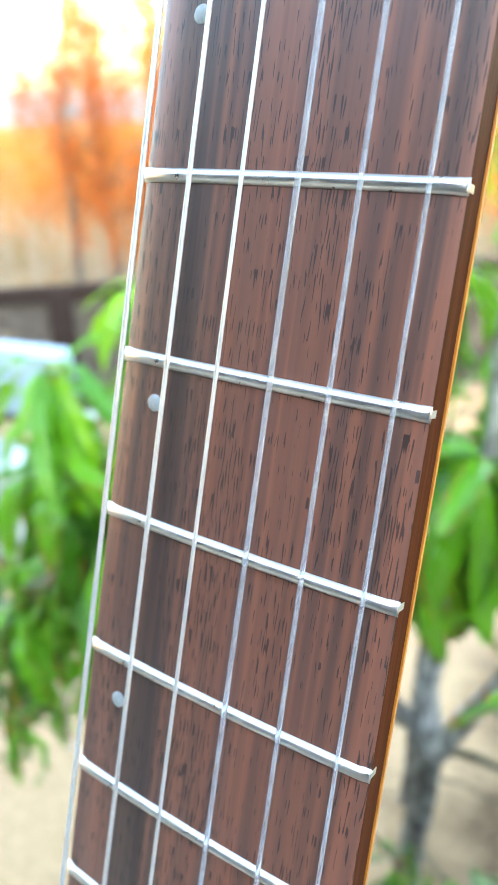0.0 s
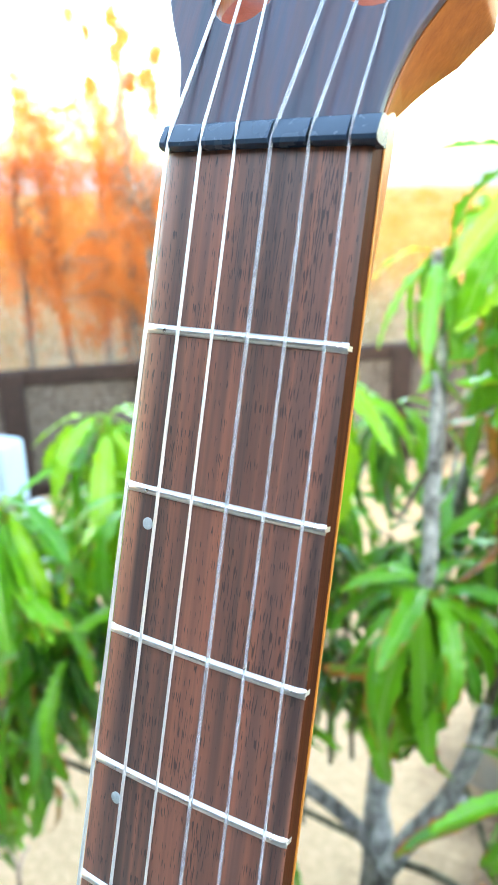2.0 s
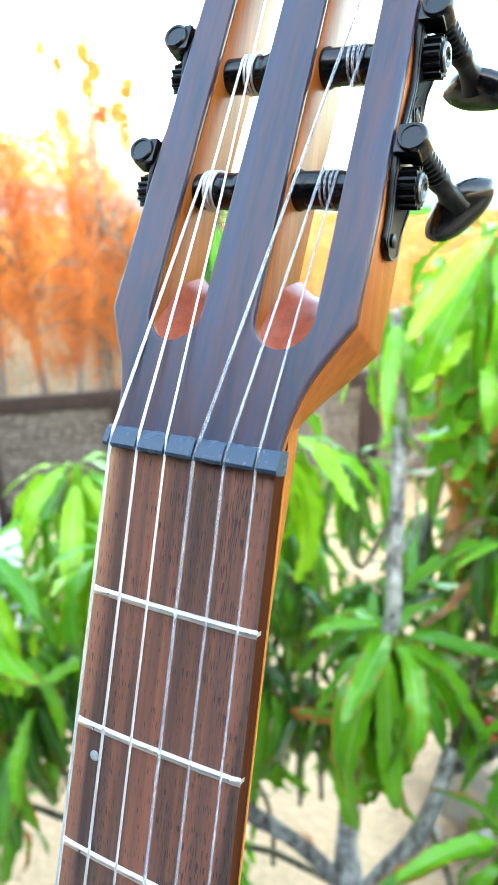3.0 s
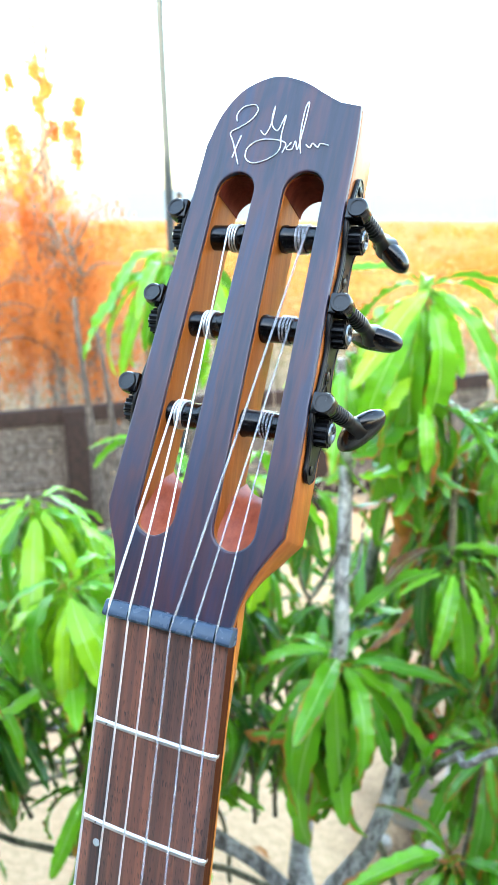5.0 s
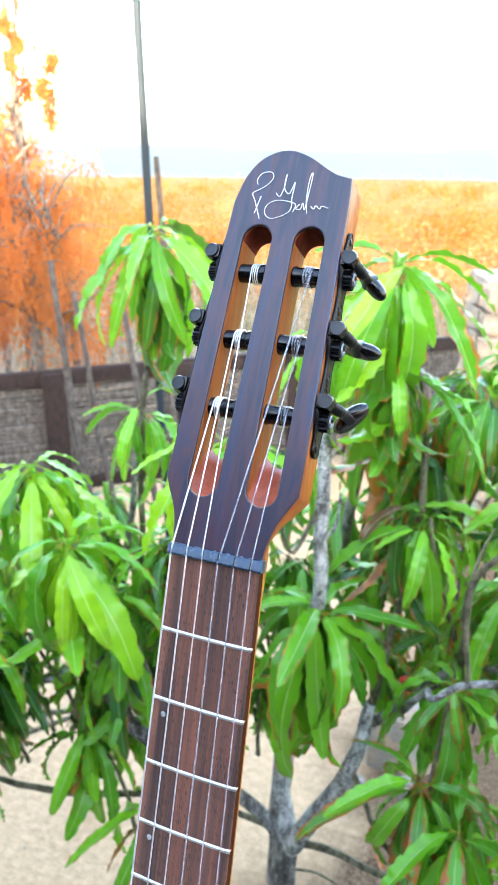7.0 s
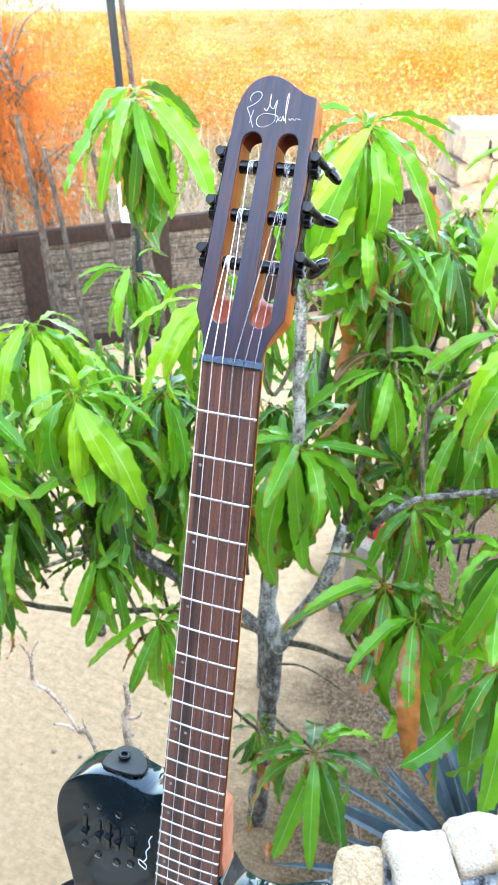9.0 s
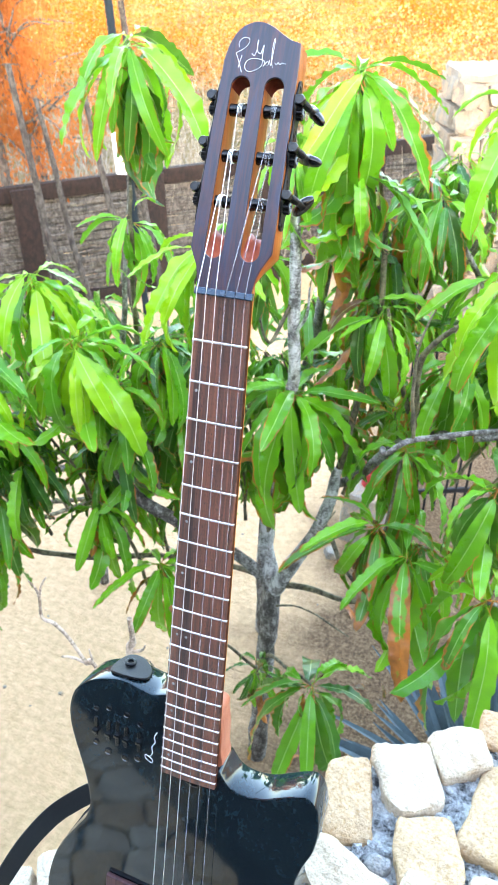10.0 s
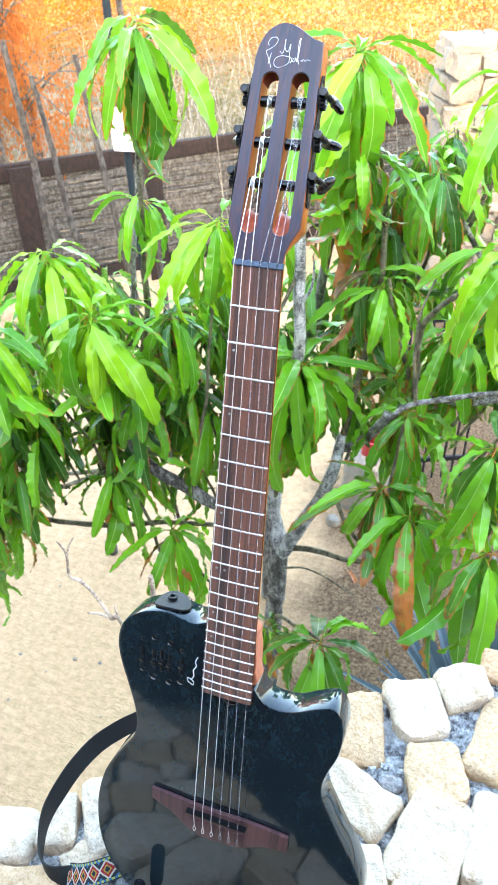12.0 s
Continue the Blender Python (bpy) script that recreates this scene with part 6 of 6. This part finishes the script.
def dry_tree(label, x, y, h, lean, seed, tufts=0):
    t = thing("dry_tree", label, "tree", group="dry trees beyond the fence")
    rnd = random.Random(seed)
    zb = ground_z(x, y)
    topv = Vector((x + lean * h, y + rnd.uniform(-0.2, 0.2), zb + h))
    limb(t, "trunk", [(x, y, zb - 0.1), (x + lean * h * 0.35, y, zb + h * 0.38), (x + lean * h * 0.7, y, zb + h * 0.72), topv], [0.045, 0.036, 0.026, 0.010], STICKS, 8)
    clumps = []
    for k in range(7 if tufts else 26):
        f = rnd.uniform(0.42, 0.72 if tufts else 1.0)
        p0 = Vector((x, y, zb)).lerp(topv, f)
        q = p0 + Vector((rnd.uniform(-0.85, 0.85) * (1.25 - 0.6 * f), rnd.uniform(-0.5, 0.5), rnd.uniform(0.0, 0.5)))
        limb(t, "branch", [p0, p0.lerp(q, 0.5) + Vector((0, 0, 0.1)), q], [0.012, 0.008, 0.003], STICKS, 6)
        for j in range(5):
            c = p0.lerp(q, rnd.uniform(0.4, 1.1))
            clumps.append((c - Vector((0, 0, rnd.uniform(0.05, 0.25))), rnd.uniform(0.06, 0.12), 44, 0.042, 2.4, 3.0))
    # dense tufts at the ends of the topmost shoots
    for k in range(tufts):
        p0 = Vector((x, y, zb)).lerp(topv, rnd.uniform(0.74, 0.98))
        q = p0 + Vector((rnd.uniform(-0.42, 0.42), rnd.uniform(-0.3, 0.3), rnd.uniform(-0.05, 0.16)))
        limb(t, "branch", [p0, p0.lerp(q, 0.5) + Vector((0, 0, 0.05)), q], [0.010, 0.007, 0.004], STICKS, 6)
        clumps.append((q - Vector((0, 0, 0.05)), rnd.uniform(0.05, 0.075), 300, 0.040, 1.6, 3.0))
    cloud_object("crown", RUST, "rust-orange hanging feathery leaves", "", clumps, seed, t)


dry_tree("dry tree with rust-orange hanging feathery leaves", -3.90, 4.80, 2.75, -0.10, 61)
dry_tree("thin dry tree with rust-orange hanging feathery leaves", -4.55, 5.3, 4.0, 0.04, 62)
dry_tree("thin dry tree with rust-orange hanging feathery leaves", -4.6, 4.7, 2.7, -0.10, 63)
dry_tree("thin dry tree with rust-orange hanging feathery leaves", -5.6, 6.2, 3.3, 0.05, 65)
dry_tree("leaning dry tree with rust-orange hanging feathery leaves", -3.60, 4.85, 2.35, -0.06, 66)
dry_tree("tall slender dry tree with brown-orange tufts at the top", -4.18, 5.0, 3.72, 0.02, 71, 11)
dry_tree("tall dry tree with rust-orange hanging feathery leaves", -5.1, 4.6, 3.1, 0.03, 68)

# bare grey twigs tangled behind the fence
bm = bmesh.new()
rnd = random.Random(31)
for k in range(800):
    d, a = rnd.uniform(5.6, 11.0), radians(rnd.uniform(72, 145))
    p = Vector((d * math.cos(a), d * math.sin(a), 0))
    p.z = ground_z(p.x, p.y)
    h = rnd.uniform(0.5, 1.5)
    q = p + Vector((rnd.uniform(-0.5, 0.5), rnd.uniform(-0.3, 0.3), h))
    tube(bm, [p, p.lerp(q, 0.5) + Vector((rnd.uniform(-0.1, 0.1), 0, 0)), q], [0.007, 0.005, 0.002], 4, False)
tagged(part("twig_thicket", bm, PALETWIG), "tangle of bare grey twigs behind the fence", "twigs", kind="stuff")


# ---- strap: leather end on the shoulder, webbing loop beside the body, woven part on the wall ----
strap = thing("guitar_strap", "black guitar strap with a coloured woven part lying on the wall", "strap")


def ribbon(name, pts, width, mat, across, label="", thick=0.0022):
    bm = bmesh.new()
    sp = spline(pts, 8)
    rows = []
    m = len(sp) - 1
    steps = len(across) - 1
    uv = bm.loops.layers.uv.new("UVMap")
    for i, p in enumerate(sp):
        t = i / m * steps
        k = min(int(t), steps - 1)
        a = Vector(across[k]).lerp(Vector(across[k + 1]), t - k)
        d = (sp[min(i + 1, m)] - sp[max(i - 1, 0)]).normalized()
        a = (a - d * a.dot(d)).normalized() * width * 0.5
        nn = d.cross(a).normalized() * thick * 0.5
        rows.append([bm.verts.new(p - a + nn), bm.verts.new(p - a * 0.9 + nn * 1.3), bm.verts.new(p + a * 0.9 + nn * 1.3), bm.verts.new(p + a + nn), bm.verts.new(p + a - nn), bm.verts.new(p - a - nn)])
    for j, (a, b) in enumerate(zip(rows, rows[1:])):
        for k in range(6):
            f = bm.faces.new((a[k], a[(k + 1) % 6], b[(k + 1) % 6], b[k]))
            us = (0, 0.05, 0.95, 1, 1, 0)
            for lp, (kk, jj) in zip(f.loops, ((k, j), ((k + 1) % 6, j), ((k + 1) % 6, j + 1), (k, j + 1))):
                lp[uv].uv = (us[kk], jj / m)
    bm.faces.new(rows[0][::-1])
    bm.faces.new(rows[-1])
    bmesh.ops.recalc_face_normals(bm, faces=bm.faces[:])
    return part(name, bm, mat, strap, label)


def woven_mat():
    """Andean-style weave: stepped diamonds in the middle, short blue and yellow bars at the rims."""
    n = Nodes("woven_band")
    uvn = n.add("ShaderNodeUVMap")
    sp = n.add("ShaderNodeSeparateXYZ", Vector=uvn.outputs["UV"])
    rows_v = n.math("FLOOR", n.math("MULTIPLY", sp.outputs["Y"], 96.0))
    cols_u = n.math("FLOOR", n.math("MULTIPLY", sp.outputs["X"], 22.0))
    saw = n.math("ABSOLUTE", n.math("SUBTRACT", n.math("MODULO", rows_v, 15.0), 7.0))
    across = n.math("ABSOLUTE", n.math("SUBTRACT", cols_u, 10.5))
    dia = n.math("DIVIDE", n.math("ADD", saw, across), 18.0)
    core = n.add("ShaderNodeValToRGB", Fac=dia)
    core.color_ramp.interpolation = "CONSTANT"
    e = core.color_ramp.elements
    while len(e) < 6:
        e.new(0.5)
    for el, (p, c) in zip(e, ((0.0, (0.011, 0.011, 0.017, 1)), (0.14, (0.413, 0.303, 0.028, 1)), (0.24, (0.248, 0.011, 0.011, 1)), (0.36, (0.440, 0.385, 0.319, 1)), (0.52, (0.011, 0.011, 0.017, 1)), (0.72, (0.02, 0.10, 0.20, 1)))):
        el.position, el.color = p, c
    bars = n.math("MODULO", n.math("FLOOR", n.math("MULTIPLY", sp.outputs["Y"], 40.0)), 2.0)
    rim = n.mix(bars, (0.02, 0.12, 0.22, 1), (0.34, 0.34, 0.06, 1))
    col = n.mix(n.math("GREATER_THAN", across, 7.6), core.outputs["Color"], rim)
    col = n.mix(n.math("GREATER_THAN", across, 9.6), col, (0.015, 0.015, 0.02, 1))
    return n.done(col, 0.9, 0.0, n.noise(n.coord.outputs["Object"], 900, 2.0), 0.001, 0.6)


WOVEN = woven_mat()
ribbon("webbing", [(-0.085, -0.02, 1.845), (-0.172, -0.062, 1.800), (-0.206, -0.083, 1.780), (-0.228, -0.104, 1.765), (-0.245, -0.137, 1.750), (-0.257, -0.170, 1.730), (-0.262, -0.195, 1.714), (-0.258, -0.219, 1.702), (-0.245, -0.243, 1.696), (-0.222, -0.255, 1.694), (-0.194, -0.248, 1.694)],
       0.026, STRAPM, ((-0.45, 0.35, 0.8), (-0.53, 0.40, 0.71), (-0.50, 0.30, 0.76), (-0.38, 0.15, 0.88), (-0.12, -0.05, 0.97), (0.0, 0.0, 0.98), (-0.1, 0.75, 0.65)), "black strap webbing")
ribbon("woven_band", [(-0.198, -0.250, 1.696), (-0.186, -0.247, 1.696), (-0.170, -0.239, 1.696), (-0.146, -0.220, 1.694), (-0.105, -0.185, 1.692)], 0.031, WOVEN, ((-0.25, 0.9, 0.4), (-0.4, 0.8, 0.35), (-0.5, 0.75, 0.3)), "multicoloured woven band")
# leather end pushed over the button
bm = bmesh.new()
slab(bm, spline([(-0.099, -0.033, 0), (-0.097, -0.053, 0), (-0.088, -0.061, 0), (-0.073, -0.059, 0), (-0.061, -0.050, 0), (-0.058, -0.037, 0), (-0.067, -0.028, 0), (-0.084, -0.026, 0)], 5, True), 0.0, 0.003, edge=0.0008)
for v in bm.verts:
    x, w, h = v.co
    w += 0.013
    v.co = Vector((x, -0.3878 - 8.0 * (x + 0.078) ** 2 + h - 1.0 * max(0.0, w + 0.0105), w))
bmesh.ops.transform(bm, matrix=guitar.matrix_basis, verts=bm.verts[:])
bmesh.ops.recalc_face_normals(bm, faces=bm.faces[:])
end = part("leather_end", bm, LEATHER, strap, "frayed black leather end")
rnd = random.Random(2)
bm = bmesh.new()
for k in range(150):
    a = 2 * math.pi * k / 150
    p = Vector((-0.0785 + 0.0195 * math.cos(a), -0.3865 - 8.0 * (0.0195 * math.cos(a)) ** 2, -0.031 + 0.0170 * math.sin(a)))
    q = p + Vector((math.cos(a) * rnd.uniform(0.001, 0.0035), rnd.uniform(-0.002, 0.001), math.sin(a) * rnd.uniform(0.001, 0.0035)))
    tube(bm, [p, q], [0.0003, 0.0001], 4, False)
bmesh.ops.transform(bm, matrix=guitar.matrix_basis, verts=bm.verts[:])
part("fraying", bm, LEATHER, end)

# ---- stand that props the guitar on the wall ----
stand = thing("guitar_stand", "small black guitar stand with a rubber-tipped front peg", "stand")
GM = guitar.matrix_basis
bm = bmesh.new()
tube(bm, [GM @ Vector(p) for p in spline([(-0.0905, -0.875, -0.075), (-0.0905, -0.872, -0.010), (-0.0905, -0.852, 0.014), (-0.0905, -0.815, 0.019)], 5)], 0.007, 12)
arm = part("cradle_arm", bm, BLACKP, stand)
bm = bmesh.new()
tube(bm, [GM @ Vector(p) for p in ((-0.0905, -0.835, 0.0175), (-0.0905, -0.790, 0.020), (-0.0905, -0.782, 0.0202), (-0.0905, -0.779, 0.0203))], [0.0092, 0.0092, 0.0085, 0.006], 16)
part("rubber_tip", bm, BLACKP, arm, "black rubber tip")
bm = bmesh.new()
tube(bm, [GM @ Vector(p) for p in ((0.0905, -0.875, -0.075), (0.0905, -0.872, -0.010), (0.0905, -0.852, 0.014), (0.0905, -0.815, 0.019))], 0.007, 12)
part("cradle_arm", bm, BLACKP, stand)
bm = bmesh.new()
tube(bm, [GM @ Vector((-0.10, -0.876, -0.072)), GM @ Vector((0.10, -0.876, -0.072))], 0.008, 12)
tube(bm, [GM @ Vector((0, -0.874, -0.072)), GM @ Vector((0, -0.60, -0.085))], 0.008, 12)
part("frame", bm, BLACKM, stand)
for x, y in ((-0.12, -0.18), (0.12, -0.20), (0.03, 0.02)):
    bm = bmesh.new()
    tube(bm, [(x * 0.3, -0.16, 1.74), (x * 0.8, y * 0.9 - 0.015, 1.70), (x, y, 1.682)], [0.008, 0.008, 0.007], 10)
    part("leg", bm, BLACKM, stand)

# ---- dropped leaves, pebbles and litter on the sand ----
rnd = random.Random(77)
for k in range(60):
    x, y = (rnd.uniform(-2.2, 0.7), rnd.uniform(0.5, 3.2)) if k < 18 else (rnd.uniform(-0.3, 0.8), rnd.uniform(0.9, 2.4))
    ob = part("fallen_leaf", LEAVES["dead"][k % 9], None)
    tagged(ob, "curled brown mango leaf fallen on the sand", "fallen leaf", "fallen leaves on the sand")
    s = rnd.uniform(0.3, 0.75)
    ob.matrix_basis = Matrix.Translation((x, y, ground_z(x, y) + 0.03)) @ Matrix.Rotation(rnd.uniform(0, 6.28), 4, "Z") @ Matrix.Rotation(rnd.uniform(0.0, 0.3), 4, "X") @ Matrix.Diagonal((s, s, s, 1))
bm = bmesh.new()
for k in range(110):
    x, y = rnd.uniform(-3.0, 1.2), rnd.uniform(0.3, 4.5)
    r = rnd.uniform(0.003, 0.010) * (1.5 if rnd.random() < 0.06 else 1)
    bmesh.ops.create_icosphere(bm, subdivisions=1, radius=r, matrix=Matrix.Translation((x, y, ground_z(x, y) + r * 0.3)) @ Matrix.Diagonal((1, rnd.uniform(0.7, 1.2), 0.6, 1)))
tagged(part("pebbles", bm, DSTONE), "scattered brown pebbles on the sand", "pebbles", kind="stuff")
for x, y, s in ((-0.42, 2.3, 0.04), (-0.22, 2.35, 0.05)):
    ob = part("loose_stone", stone_mesh("loose_stone", s, s * 0.8, s * 0.7, int(s * 1000), DSTONE), None)
    tagged(ob, "small brown rock lying on the sand", "rock", "loose rocks by the gate")
    ob.matrix_basis = Matrix.Translation((x, y, 0.02)) @ Matrix.Rotation(x * 9, 4, "Z")

# red plastic item glimpsed among the leaves
bm = bmesh.new()
lathe(bm, [(0.035, 0.0), (0.046, 0.012), (0.05, 0.10), (0.054, 0.104), (0.054, 0.112), (0.046, 0.112), (0.040, 0.03)], pose(-0.30, 2.55, 0.322, 4, 3, 0), 24)
red = thing("red_bucket", "small red plastic bucket standing on a rock", "bucket")
part("pail", bm, REDM, red)
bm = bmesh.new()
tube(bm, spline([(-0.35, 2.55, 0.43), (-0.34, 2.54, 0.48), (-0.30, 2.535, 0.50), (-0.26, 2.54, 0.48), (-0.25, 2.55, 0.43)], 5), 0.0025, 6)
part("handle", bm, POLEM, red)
